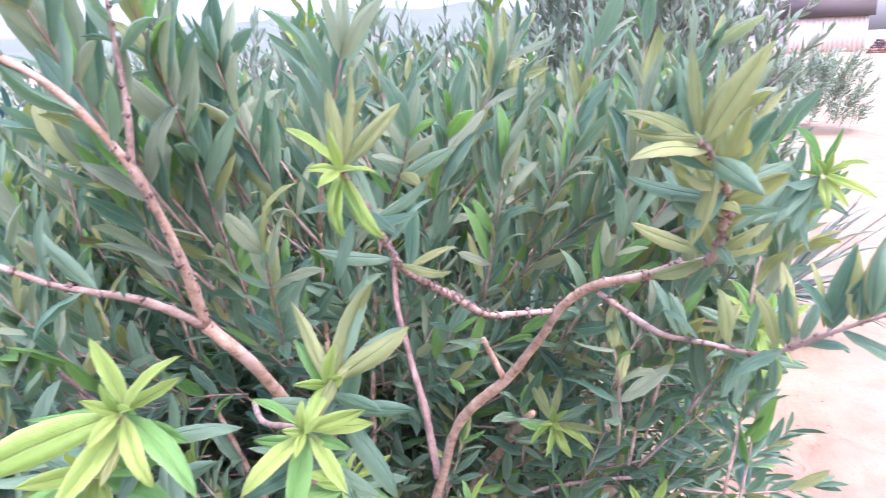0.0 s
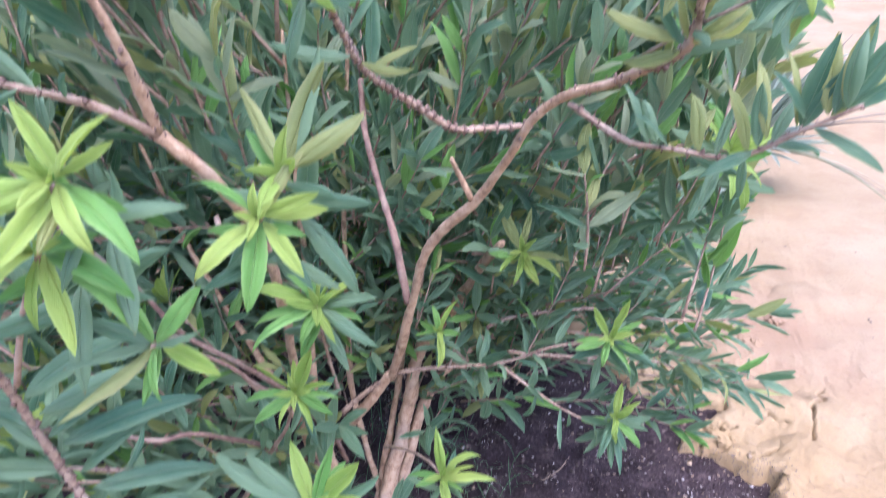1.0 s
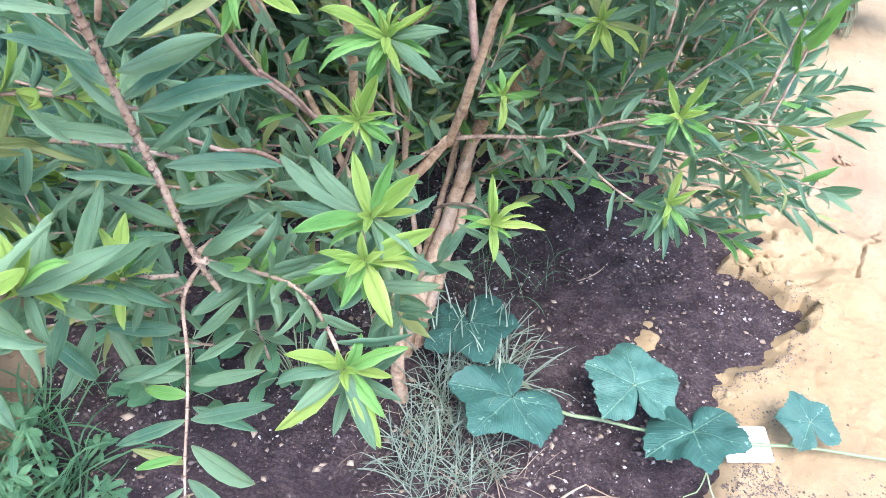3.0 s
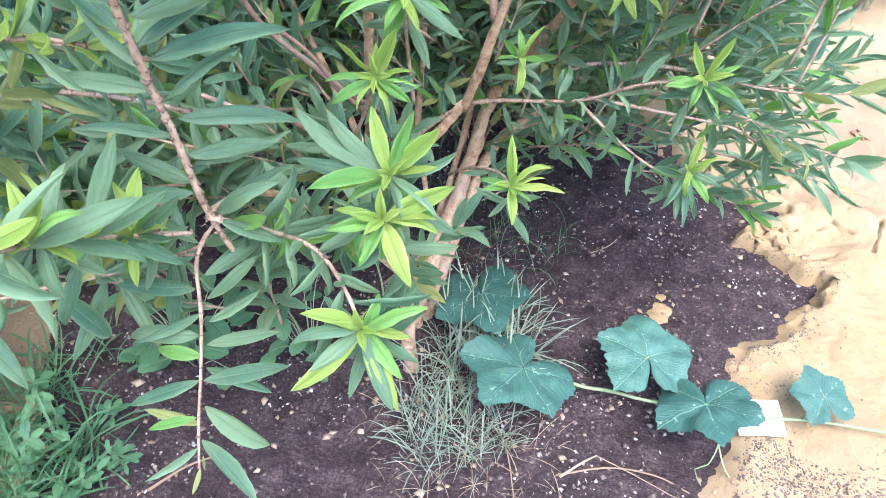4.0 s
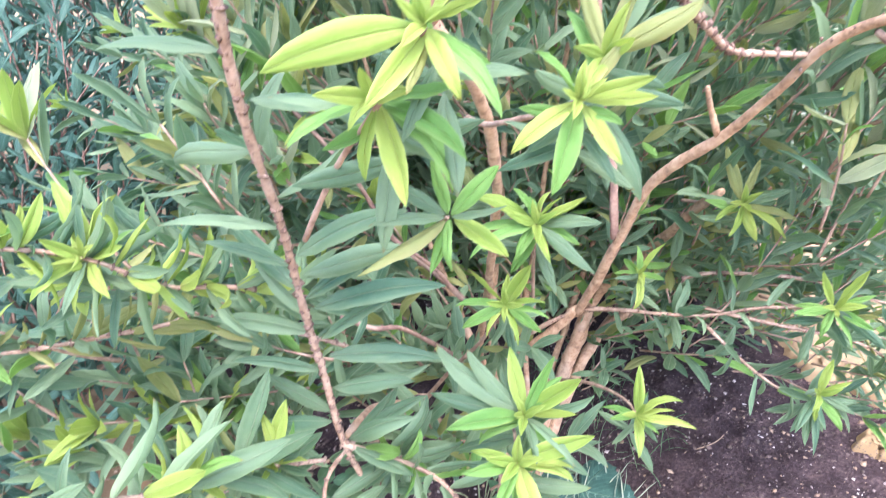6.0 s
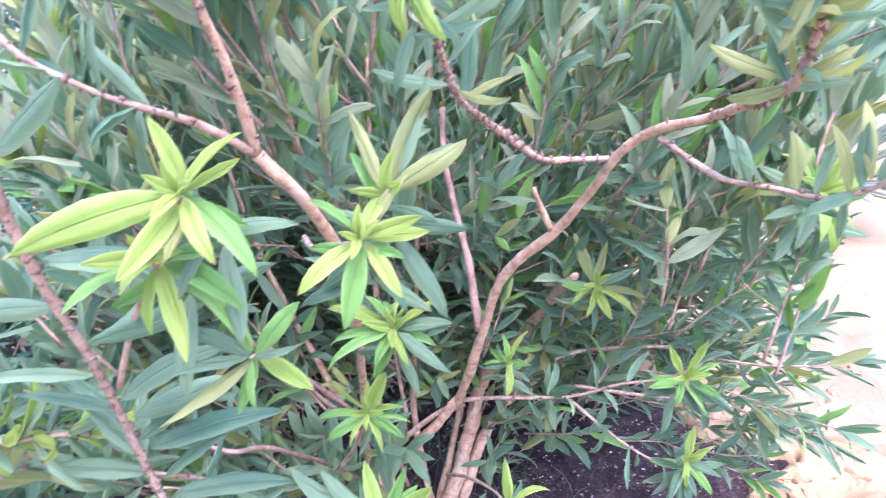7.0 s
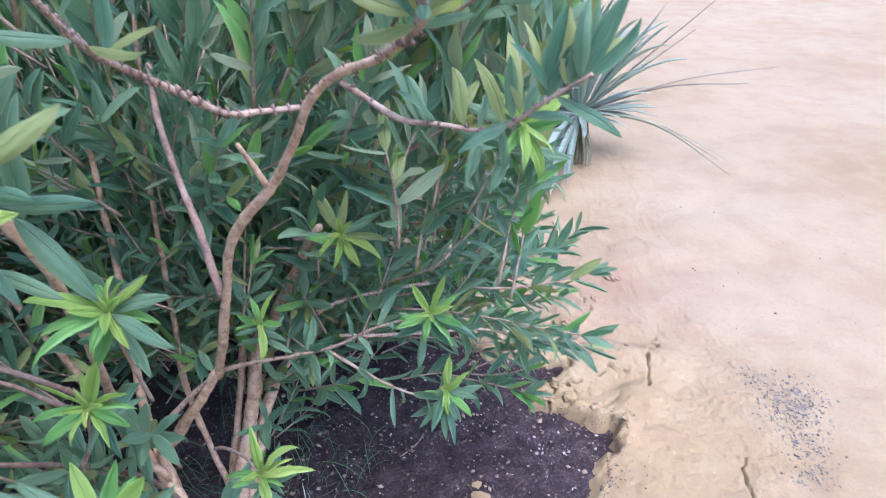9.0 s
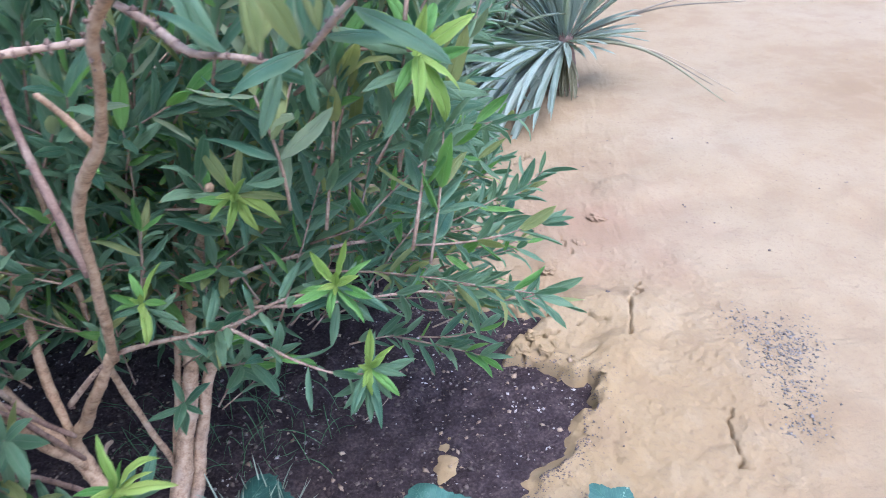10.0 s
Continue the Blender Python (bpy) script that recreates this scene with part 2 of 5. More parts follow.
def raw_mesh(name, verts, faces, material, uv=None, smooth=True):
    """A mesh from arrays; uv is given per vertex."""
    me = bpy.data.meshes.new(name)
    verts = np.asarray(verts, dtype=np.float32)
    faces = np.asarray(faces, dtype=np.int32)
    me.vertices.add(len(verts))
    me.vertices.foreach_set("co", verts.ravel())
    k = faces.shape[1]
    me.loops.add(faces.size)
    me.loops.foreach_set("vertex_index", faces.ravel())
    me.polygons.add(len(faces))
    me.polygons.foreach_set("loop_start", np.arange(0, faces.size, k, dtype=np.int32))
    me.polygons.foreach_set("loop_total", np.full(len(faces), k, dtype=np.int32))
    me.update(calc_edges=True)
    if uv is not None:
        layer = me.uv_layers.new(name="UVMap")
        layer.data.foreach_set("uv", np.asarray(uv, dtype=np.float32)[faces.ravel()].ravel())
    me.materials.append(material)
    if smooth:
        me.polygons.foreach_set("use_smooth", np.ones(len(faces), dtype=bool))
    me.validate()
    return me


def part(name, mesh, parent=None, label="", m=None):
    ob = new(name, mesh)
    if parent is not None:
        ob.parent = parent
    if m is not None:
        ob.matrix_basis = m
    return tagged(ob, label)


def thing(name, label, category, group="", kind="", at=(0, 0, 0)):
    ob = new(name)
    ob.location = at
    ob.empty_display_size = 0.05
    return tagged(ob, label, category, group, kind)


def spline(points, step=0.02):
    """A smooth line through the points, about a step apart."""
    p = np.array(points, dtype=float)
    p = np.vstack([2 * p[0] - p[1], p, 2 * p[-1] - p[-2]])
    out = []
    for i in range(1, len(p) - 2):
        n = max(2, int(np.linalg.norm(p[i + 1] - p[i]) / step))
        for j in range(n):
            t = j / n
            out.append(0.5 * (2 * p[i] + (p[i + 1] - p[i - 1]) * t + (2 * p[i - 1] - 5 * p[i] + 4 * p[i + 1] - p[i + 2]) * t * t + (3 * p[i] - p[i - 1] - 3 * p[i + 1] + p[i + 2]) * t ** 3))
    out.append(p[-2])
    return np.array(out)


def frames_along(line):
    d = np.gradient(line, axis=0)
    d /= np.linalg.norm(d, axis=1, keepdims=True) + 1e-9
    a = np.array((1.0, 0, 0)) if abs(d[0][0]) < 0.8 else np.array((0, 1.0, 0))
    us, vs = [], []
    for t in d:
        a = a - t * a.dot(t)
        a /= np.linalg.norm(a)
        us.append(a)
        vs.append(np.cross(t, a))
    return d, np.array(us), np.array(vs)


def tube_arrays(line, r0, r1, sides=8, rough=0.12, knots=0.0, seed=1):
    """A tapered stem round a line, with uneven skin and knots."""
    g = np.random.default_rng(seed)
    d, u, v = frames_along(line)
    n = len(line)
    rad = np.linspace(r0, r1, n) * (1 + rough * (g.random(n) - 0.5))
    swell = np.interp(np.arange(n), np.arange(0, n + 6, 6), g.random(len(np.arange(0, n + 6, 6))))
    rad *= 0.88 + 0.26 * swell
    line = line + (0.10 * rad)[:, None] * (np.sin(np.arange(n) * 0.55 + seed)[:, None] * u + np.cos(np.arange(n) * 0.41 + 2 * seed)[:, None] * v)
    if knots:
        gap = max(2, int(round(knots)))
        rad[g.random(n) < 1.0 / gap] *= 1.22
    ang = np.linspace(0, 2 * np.pi, sides, endpoint=False)
    wob = 1 + rough * (g.random((n, sides)) - 0.5)
    ring = line[:, None] + rad[:, None, None] * wob[:, :, None] * (np.cos(ang)[None, :, None] * u[:, None] + np.sin(ang)[None, :, None] * v[:, None])
    verts = np.vstack([ring.reshape(-1, 3), line[:1], line[-1:] + d[-1:] * r1])
    i, j = np.meshgrid(np.arange(n - 1), np.arange(sides), indexing="ij")
    j2 = (j + 1) % sides
    faces = np.stack([i * sides + j, i * sides + j2, (i + 1) * sides + j2, (i + 1) * sides + j], -1).reshape(-1, 4)
    k = np.arange(sides)
    k2 = (k + 1) % sides
    a, b = n * sides, n * sides + 1
    caps = np.vstack([np.stack([np.full(sides, a), k2, k, k], -1), np.stack([np.full(sides, b), (n - 1) * sides + k, (n - 1) * sides + k2, (n - 1) * sides + k2], -1)])
    return verts, faces, caps


def tri_quads(verts, quads, caps):
    tris = np.vstack([quads[:, [0, 1, 2]], quads[:, [0, 2, 3]], caps[:, :3]])
    return verts, tris


def stem_mesh(name, points, r0, r1, material, sides=8, step=0.015, knots=0.0, seed=1, rough=0.14):
    line = spline(points, step)
    v, t = tri_quads(*tube_arrays(line, r0, r1, sides, rough, knots, seed))
    return raw_mesh(name, v, t, material), line


def leaf_template(wide=0.26, bend=0.5, fold=0.3, curl=0.35, stations=8, cols=5, blunt=0.75, twist=0.0, sway=0.0):
    """A lance-shaped leaf of length 1 along +y, face up +z: vertices, faces and uv."""
    s = 0.5 - 0.5 * np.cos(np.linspace(0, 1, stations) * math.pi)
    s = 0.5 * s + 0.5 * np.linspace(0, 1, stations)
    w = (s ** 0.68) * ((1 - s) ** blunt)
    w = w / w.max() * wide / 2
    w[0] = wide * 0.05
    w[-1] = wide * 0.012
    u = np.linspace(-1, 1, cols)
    ang = -bend * s + 0.5 * bend * np.sin(2.6 * s)
    ds = np.diff(s, prepend=0)
    y, z = np.cumsum(np.cos(ang) * ds), np.cumsum(np.sin(ang) * ds)
    prof = fold * np.abs(u) - curl * np.abs(u) ** 2.6
    # the margin waves a little
    wave = 0.10 * np.sin(s * 17 + 3 * bend)[:, None] * np.abs(u)[None] ** 2 * np.sign(u)[None]
    side = w[:, None] * u[None]
    lift = w[:, None] * (prof[None] + wave)
    tw = (twist * s)[:, None]
    across = side * np.cos(tw) - lift * np.sin(tw)
    lift = side * np.sin(tw) + lift * np.cos(tw)
    V = np.zeros((stations, cols, 3))
    V[:, :, 0] = across + sway * (s * s)[:, None]
    V[:, :, 1] = y[:, None] - np.sin(ang)[:, None] * lift
    V[:, :, 2] = z[:, None] + np.cos(ang)[:, None] * lift
    i, j = np.meshgrid(np.arange(stations - 1), np.arange(cols - 1), indexing="ij")
    f = np.stack([i * cols + j, i * cols + j + 1, (i + 1) * cols + j + 1, (i + 1) * cols + j], -1).reshape(-1, 4)
    uv = np.stack([np.broadcast_to(u * 0.5 + 0.5, (stations, cols)), np.broadcast_to(s[:, None], (stations, cols))], -1).reshape(-1, 2)
    return V.reshape(-1, 3), f, uv


def leaf_cloud(name, leaves, templates, material):
    """Many leaves in one mesh. leaves: rows of base (3), direction (3), face (3), length, width factor."""
    L = np.asarray(leaves, dtype=float)
    pick = rng.integers(0, len(templates), len(L))
    vs, fs, us, base = [], [], [], 0
    for k, (tv, tf, tu) in enumerate(templates):
        A = L[pick == k]
        if not len(A):
            continue
        Y = A[:, 3:6] / np.linalg.norm(A[:, 3:6], axis=1, keepdims=True)
        Z = A[:, 6:9] - Y * np.sum(A[:, 6:9] * Y, axis=1, keepdims=True)
        Z /= np.linalg.norm(Z, axis=1, keepdims=True) + 1e-9
        X = np.cross(Y, Z)
        P = A[:, None, 0:3] + A[:, 9, None, None] * (tv[None, :, 0:1] * X[:, None] * A[:, 10, None, None] + tv[None, :, 1:2] * Y[:, None] + tv[None, :, 2:3] * Z[:, None])
        vs.append(P.reshape(-1, 3))
        fs.append((tf[None] + (base + np.arange(len(A)) * len(tv))[:, None, None]).reshape(-1, 4))
        us.append(np.tile(tu, (len(A), 1)))
        base += len(A) * len(tv)
    return raw_mesh(name, np.vstack(vs), np.vstack(fs), material, np.vstack(us))


def basis(base, direction, face, length, wide=1.0):
    y = Vector(direction).normalized()
    z = Vector(face) - y * Vector(face).dot(y)
    if z.length < 1e-4:
        z = Vector((0.1, -1, 0.3)) - y * Vector((0.1, -1, 0.3)).dot(y)
    z.normalize()
    x = y.cross(z)
    m = Matrix((x, y, z)).transposed().to_4x4()
    m.translation = base
    return m @ Matrix.Diagonal((length * wide, length, length, 1))


def blobs(name, centres, sizes, material, squash=0.7, seed=3):
    """Many small uneven lumps in one mesh (each of 8 faces)."""
    g = np.random.default_rng(seed)
    c, s = np.asarray(centres, float), np.asarray(sizes, float)
    o = np.array([(1, 0, 0), (0, 1, 0), (-1, 0, 0), (0, -1, 0), (0, 0, 1), (0, 0, -1)], float)
    tf = np.array([(0, 1, 4), (1, 2, 4), (2, 3, 4), (3, 0, 4), (1, 0, 5), (2, 1, 5), (3, 2, 5), (0, 3, 5)])
    a = g.random(len(c)) * 6.28
    v = o[None] * (0.55 + 0.75 * g.random((len(c), 6, 1))) + 0.2 * (g.random((len(c), 6, 3)) - 0.5)
    v[:, :, 0] *= 0.6 + 1.1 * g.random((len(c), 1)) ** 2
    v[:, :, 1] *= 0.7 + 0.5 * g.random((len(c), 1))
    v[:, :, 2] *= squash
    x = v[:, :, 0] * np.cos(a)[:, None] - v[:, :, 1] * np.sin(a)[:, None]
    y = v[:, :, 0] * np.sin(a)[:, None] + v[:, :, 1] * np.cos(a)[:, None]
    v = np.stack([x, y, v[:, :, 2]], -1) * s[:, None, None] + c[:, None]
    f = tf[None] + (np.arange(len(c)) * 6)[:, None, None]
    return raw_mesh(name, v.reshape(-1, 3), f.reshape(-1, 3), material, smooth=False)


# ---------------------------------------------------------------- ground
SOIL_EDGE = [(0.825, 1.90), (0.80, 1.925), (0.76, 1.895), (0.735, 1.905), (0.715, 1.945), (0.65, 1.975), (0.575, 1.995), (0.58, 2.045), (0.65, 2.12), (0.71, 2.20), (0.615, 2.23), (0.53, 2.265), (0.40, 2.27), (0.32, 2.45), (0.1, 2.8), (-0.5, 3.1), (-1.75, 2.9), (-1.9, 1.9), (-1.6, 1.25), (-1.17, 0.92), (-1.05, 0.75), (-0.85, 0.55), (-0.6, 0.30), (0.1, 0.25), (0.55, 0.75), (0.615, 1.09), (0.655, 1.25), (0.615, 1.41), (0.588, 1.50), (0.635, 1.55), (0.69, 1.60), (0.765, 1.69), (0.785, 1.74), (0.825, 1.84)]


def soil_depth(x, y):
    """How far inside the dark bed a place lies (outside: negative), with a ragged edge."""
    x, y = np.asarray(x, float), np.asarray(y, float)
    px = x + 0.03 * (value_noise(x, y, 11, 1) - 0.5) + 0.028 * (value_noise(x, y, 31, 2) - 0.5)
    py = y + 0.03 * (value_noise(x, y, 11, 3) - 0.5) + 0.028 * (value_noise(x, y, 31, 4) - 0.5)
    poly = np.array(SOIL_EDGE)
    inside = np.zeros(px.shape, bool)
    best = np.full(px.shape, 1e9)
    for (ax, ay), (bx, by) in zip(poly, np.roll(poly, -1, axis=0)):
        with np.errstate(divide="ignore", invalid="ignore"):
            cross = ((ay > py) != (by > py)) & (px < (bx - ax) * (py - ay) / (by - ay + 1e-12) + ax)
        inside ^= cross
        l2 = (bx - ax) ** 2 + (by - ay) ** 2
        t = np.clip(((px - ax) * (bx - ax) + (py - ay) * (by - ay)) / l2, 0, 1)
        best = np.minimum(best, np.hypot(px - ax - t * (bx - ax), py - ay - t * (by - ay)))
    d = np.where(inside, best, -best)
    # an islet of sand left in the bed
    d = np.minimum(d, np.hypot((x - 0.388) / 0.8, (y - 1.63) / 1.5) - 0.001 - 0.036 * value_noise(x, y, 25, 8) + 0.030 * (value_noise(x, y, 70, 9) - 0.5))
    return d


CRACKS = [[(1.05, 2.36), (1.03, 2.27), (0.98, 2.22), (0.985, 2.15), (0.96, 2.07)], [(1.19, 1.77), (1.17, 1.68), (1.165, 1.58)], [(0.62, 1.98), (0.66, 2.07), (0.74, 2.11)], [(0.80, 1.97), (0.86, 2.03)], [(0.756, 2.67), (0.81, 2.635), (0.84, 2.54)], [(0.68, 3.25), (0.737, 3.38), (0.78, 3.27)], [(0.92, 2.12), (0.86, 2.16), (0.80, 2.14)]]


def ground_height(x, y):
    d = soil_depth(x, y)
    near = np.exp(-((np.hypot(x - 0.3, y - 1.5) / 5.0) ** 2))
    h = 0.05 * (value_noise(x, y, 0.8, 11) - 0.5) + 0.013 * (value_noise(x, y, 3.1, 12) - 0.5) + near * (0.013 * (value_noise(x, y, 9, 13) - 0.5) + 0.007 * (value_noise(x, y, 37, 14) - 0.5) + 0.004 * (value_noise(x, y, 80, 18) - 0.5) + 0.003 * np.clip((value_noise(x + 0.05 * value_noise(x, y, 20, 19), y, 4.5, 17) - 0.5) / 0.05, 0, 1))
    lip = np.exp(-((d + 0.03) / 0.045) ** 2) * (0.006 + 0.035 * value_noise(x, y, 14, 15) * value_noise(x, y, 45, 16))
    right = np.clip((x - 0.3) / 0.2, 0, 1)
    h = h + lip * (0.1 + 0.9 * right * np.clip((y - 1.7) / 0.15, 0, 1))
    h = h - 0.05 * np.clip((d + 0.012) / np.where((y > 1.78) & (x > 0.3), 0.025, 0.10), 0, 1)
    h = h + 0.012 * np.exp(-((d + 0.055) / 0.05) ** 2) * right * np.clip((y - 1.72) / 0.12, 0, 1) * (0.5 + value_noise(x, y, 11, 23))
    # low swellings in the crust
    for cx, cy, r, a in ((1.02, 2.20, 0.11, 0.034), (1.14, 2.98, 0.13, 0.030), (0.86, 2.25, 0.09, 0.034), (0.80, 2.5, 0.12, 0.030), (0.73, 3.25, 0.09, 0.025), (0.94, 2.02, 0.08, 0.028), (1.5, 3.2, 0.2, 0.015)):
        h = h + a * np.exp(-(np.hypot(x - cx, y - cy) / r) ** 4)
    for line in CRACKS:
        for (ax, ay), (bx, by) in zip(line, line[1:]):
            wx = x + 0.034 * (value_noise(x, y, 40, 21) - 0.5)
            wy = y + 0.034 * (value_noise(x, y, 40, 22) - 0.5)
            t = np.clip(((wx - ax) * (bx - ax) + (wy - ay) * (by - ay)) / ((bx - ax) ** 2 + (by - ay) ** 2), 0, 1)
            q = np.hypot(wx - ax - t * (bx - ax), wy - ay - t * (by - ay))
            h = h - 0.04 * np.exp(-(q / 0.0042) ** 2) * np.clip(3.2 * value_noise(x, y, 24, 24) - 0.7, 0, 1)
    return h


def grid_mesh(name, xs, ys, z, material):
    X, Y = np.meshgrid(xs, ys)
    v = np.stack([X, Y, z(X, Y)], -1).reshape(-1, 3)
    n, k = len(xs), len(ys)
    i, j = np.meshgrid(np.arange(k - 1), np.arange(n - 1), indexing="ij")
    f = np.stack([i * n + j, i * n + j + 1, (i + 1) * n + j + 1, (i + 1) * n + j], -1).reshape(-1, 4)
    return raw_mesh(name, v, f, material)


def spread(lo, a, b, hi, fine, coarse, limit):
    """Grid lines: fine from a to b, coarser from lo to hi, then ever wider out to the limit."""
    mid = np.concatenate([np.arange(lo, a, coarse), np.arange(a, b, fine), np.arange(b, hi, coarse)])
    out = coarse * 1.5 * 1.28 ** np.arange(60)
    right = mid[-1] + np.cumsum(out)
    left = mid[0] - np.cumsum(out)
    return np.concatenate([left[left > -limit][::-1], mid, right[right < limit]])


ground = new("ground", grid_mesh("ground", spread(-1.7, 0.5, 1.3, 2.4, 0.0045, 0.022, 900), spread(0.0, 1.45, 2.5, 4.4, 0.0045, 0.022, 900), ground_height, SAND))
tagged(ground, "pale peach sandy earth with cracked crust and fine grit", "ground", kind="structure")


def soil_height(x, y):
    return -0.014 + 0.026 * (value_noise(x, y, 6, 31) - 0.5) + 0.018 * (value_noise(x, y, 22, 32) - 0.5) + 0.013 * (value_noise(x, y, 60, 33) - 0.5)


soil = new("soil_bed", grid_mesh("soil_bed", np.arange(-2.1, 1.0, 0.012), np.arange(0.1, 3.25, 0.011), lambda x, y: soil_height(x, y) - 0.14 * np.clip(-(soil_depth(x, y) + 0.015) / 0.06, 0, 1), SOIL))
tagged(soil, "dark purplish brown potting soil in a shallow planting bed", "soil", kind="structure")


def scatter(n, x0, x1, y0, y1, test, seed):
    g = np.random.default_rng(seed)
    x, y = g.uniform(x0, x1, n), g.uniform(y0, y1, n)
    k = test(x, y, g.random(n))
    return x[k], y[k]


px, py = scatter(34000, -1.2, 0.95, 0.25, 2.35, lambda x, y, r: (soil_depth(x, y) > 0.01) & (r < 0.02 + 4.0 * np.clip(value_noise(x, y, 5, 41) - 0.47, 0, 1) * np.clip(value_noise(x, y, 17, 42) - 0.2, 0, 1) + 0.25 * np.exp(-soil_depth(x, y) / 0.05)), 5)
ps = 0.0007 + 0.0062 * rng.random(len(px)) ** 5
tagged(new("perlite", blobs("perlite", np.stack([px, py, soil_height(px, py) + 0.3 * ps], -1), ps, PERLITE)), "white perlite specks lying on the dark soil", "soil", kind="stuff")
bx, by = scatter(42000, -1.2, 0.95, 0.25, 2.35, lambda x, y, r: (soil_depth(x, y) > -0.02) & (r < 0.1 + 0.6 * value_noise(x, y, 13, 46)), 25)
bs = 0.001 + 0.008 * rng.random(len(bx)) ** 6
tagged(new("soil_clumps", blobs("soil_clumps", np.stack([bx, by, soil_height(bx, by) + 0.2 * bs], -1), bs, DARKCRUMB, 0.8)), "lumps of dark soil and bark bits on the bed", "soil", kind="stuff")
lx, ly = scatter(9000, -1.1, 0.9, 0.3, 2.3, lambda x, y, r: (soil_depth(x, y) > 0.01) & (r < 0.05 + 0.5 * value_noise(x, y, 7, 48) ** 2), 26)
ls = 0.002 + 0.011 * rng.random(len(lx)) ** 4
tagged(new("bark_chips", blobs("bark_chips", np.stack([lx, ly, soil_height(lx, ly) + 0.15 * ls], -1), ls, LITTER, 0.3)), "flat pale bark chips and dry bits on the soil", "mulch", kind="stuff")
cx, cy = scatter(9000, -1.4, 1.2, 0.1, 2.6, lambda x, y, r: (np.abs(soil_depth(x, y) + 0.005) < 0.05) & (r < 0.30), 6)
cs = 0.002 + 0.009 * rng.random(len(cx)) ** 4
cz = np.maximum(ground_height(cx, cy), np.where(soil_depth(cx, cy) > 0, soil_height(cx, cy), -1))
tagged(new("sand_crumbs", blobs("sand_crumbs", np.stack([cx, cy, cz + 0.2 * cs], -1), cs, CRUMB, 0.6)), "crumbs of dry yellow sand along the bed's edge", "sand", kind="stuff")
dx, dy = scatter(60000, 0.45, 1.15, 0.9, 2.0, lambda x, y, r: (soil_depth(x, y) < 0.0) & (r < 5.0 * np.clip(value_noise(x, y, 6, 44) - 0.40, 0, 1) * np.exp(-(np.hypot(x - 0.77, (y - 1.22) * 1.5) / 0.15) ** 2) + 2.5 * np.clip(value_noise(x, y, 16, 45) - 0.42, 0, 1) * np.exp(-(np.hypot(x - 0.68, y - 1.50) / 0.10) ** 2) + 0.9 * np.exp(soil_depth(x, y) / 0.022)), 7)
ds_ = 0.0008 + 0.0034 * rng.random(len(dx)) ** 3
tagged(new("soil_crumbs", blobs("soil_crumbs", np.stack([dx, dy, ground_height(dx, dy) + 0.2 * ds_], -1), ds_, DARKCRUMB)), "dark soil crumbs spilled over the sand", "soil", kind="stuff")


def ash_weight(x, y):
    w = 0
    for ax, ay, r in ((1.47, 2.07, 0.07), (1.40, 1.96, 0.08), (1.39, 1.82, 0.06), (1.37, 1.70, 0.05), (1.35, 2.12, 0.06), (1.43, 2.0, 0.06)):
        w = w + np.exp(-(np.hypot(x - ax, y - ay) / r) ** 2)
    return w


ax_, ay_ = scatter(42000, 1.15, 1.65, 1.55, 2.3, lambda x, y, r: r < 0.55 * ash_weight(x, y), 8)
as_ = 0.0008 + 0.0055 * rng.random(len(ax_)) ** 6
tagged(new("ash_flecks", blobs("ash_flecks", np.stack([ax_, ay_, ground_height(ax_, ay_) + 0.1 * as_], -1), as_, ASH, 0.5)), "grey and black ash flecks on the sand", "ash", kind="stuff")
gx, gy = scatter(2600, -2.5, 3.5, 0.2, 6.0, lambda x, y, r: (soil_depth(x, y) < -0.02) & (r < value_noise(x, y, 2.5, 47)), 9)
gs = 0.0015 + 0.007 * rng.random(len(gx)) ** 5
tagged(new("grit", blobs("grit", np.stack([gx, gy, ground_height(gx, gy) + 0.2 * gs], -1), gs, DARKCRUMB, 0.6)), "scattered small dark grit on the sand", "gravel", kind="stuff")


def clod_mesh(seed):
    bm = bmesh.new()
    bmesh.ops.create_icosphere(bm, subdivisions=3, radius=1)
    o = Vector((seed * 3.1, 0, 0))
    for v in bm.verts:
        n = v.co.normalized()
        v.co = n * (0.75 + 0.45 * noise.noise(n * 1.6 + o) + 0.22 * noise.noise(n * 4 + o) + 0.10 * noise.noise(n * 9 + o))
        v.co.z *= 0.55
    me = bpy.data.meshes.new("sand_clod")
    bm.to_mesh(me)
    bm.free()
    me.materials.append(SAND)
    return me


CLODS = [clod_mesh(k) for k in range(4)]
gc = random.Random(17)
for cx_, cy_, r in ((0.62, 2.02, 0.022), (0.69, 2.00, 0.018), (0.78, 1.96, 0.020), (0.86, 1.90, 0.014), (0.66, 2.08, 0.024), (0.73, 2.06, 0.016), (0.56, 2.33, 0.028), (0.66, 2.32, 0.022), (0.48, 2.34, 0.030), (0.62, 1.47, 0.014), (0.70, 1.53, 0.012), (0.74, 2.42, 0.026), (0.88, 2.6, 0.026), (0.98, 2.78, 0.03)):
    ob = new("sand_clod", gc.choice(CLODS))
    ob.matrix_world = pose(cx_, cy_, float(ground_height(np.array([cx_]), np.array([cy_]))[0]) + 0.1 * r, gc.uniform(-12, 12), gc.uniform(-12, 12), gc.uniform(0, 360)) @ Matrix.Diagonal((1.5 * r * gc.uniform(0.9, 1.4), 1.3 * r, 1.4 * r * gc.uniform(0.7, 1.0), 1))
    tagged(ob, "crumbly clod of dry sandy earth at the bed's edge", "clod", "clods along the bed")

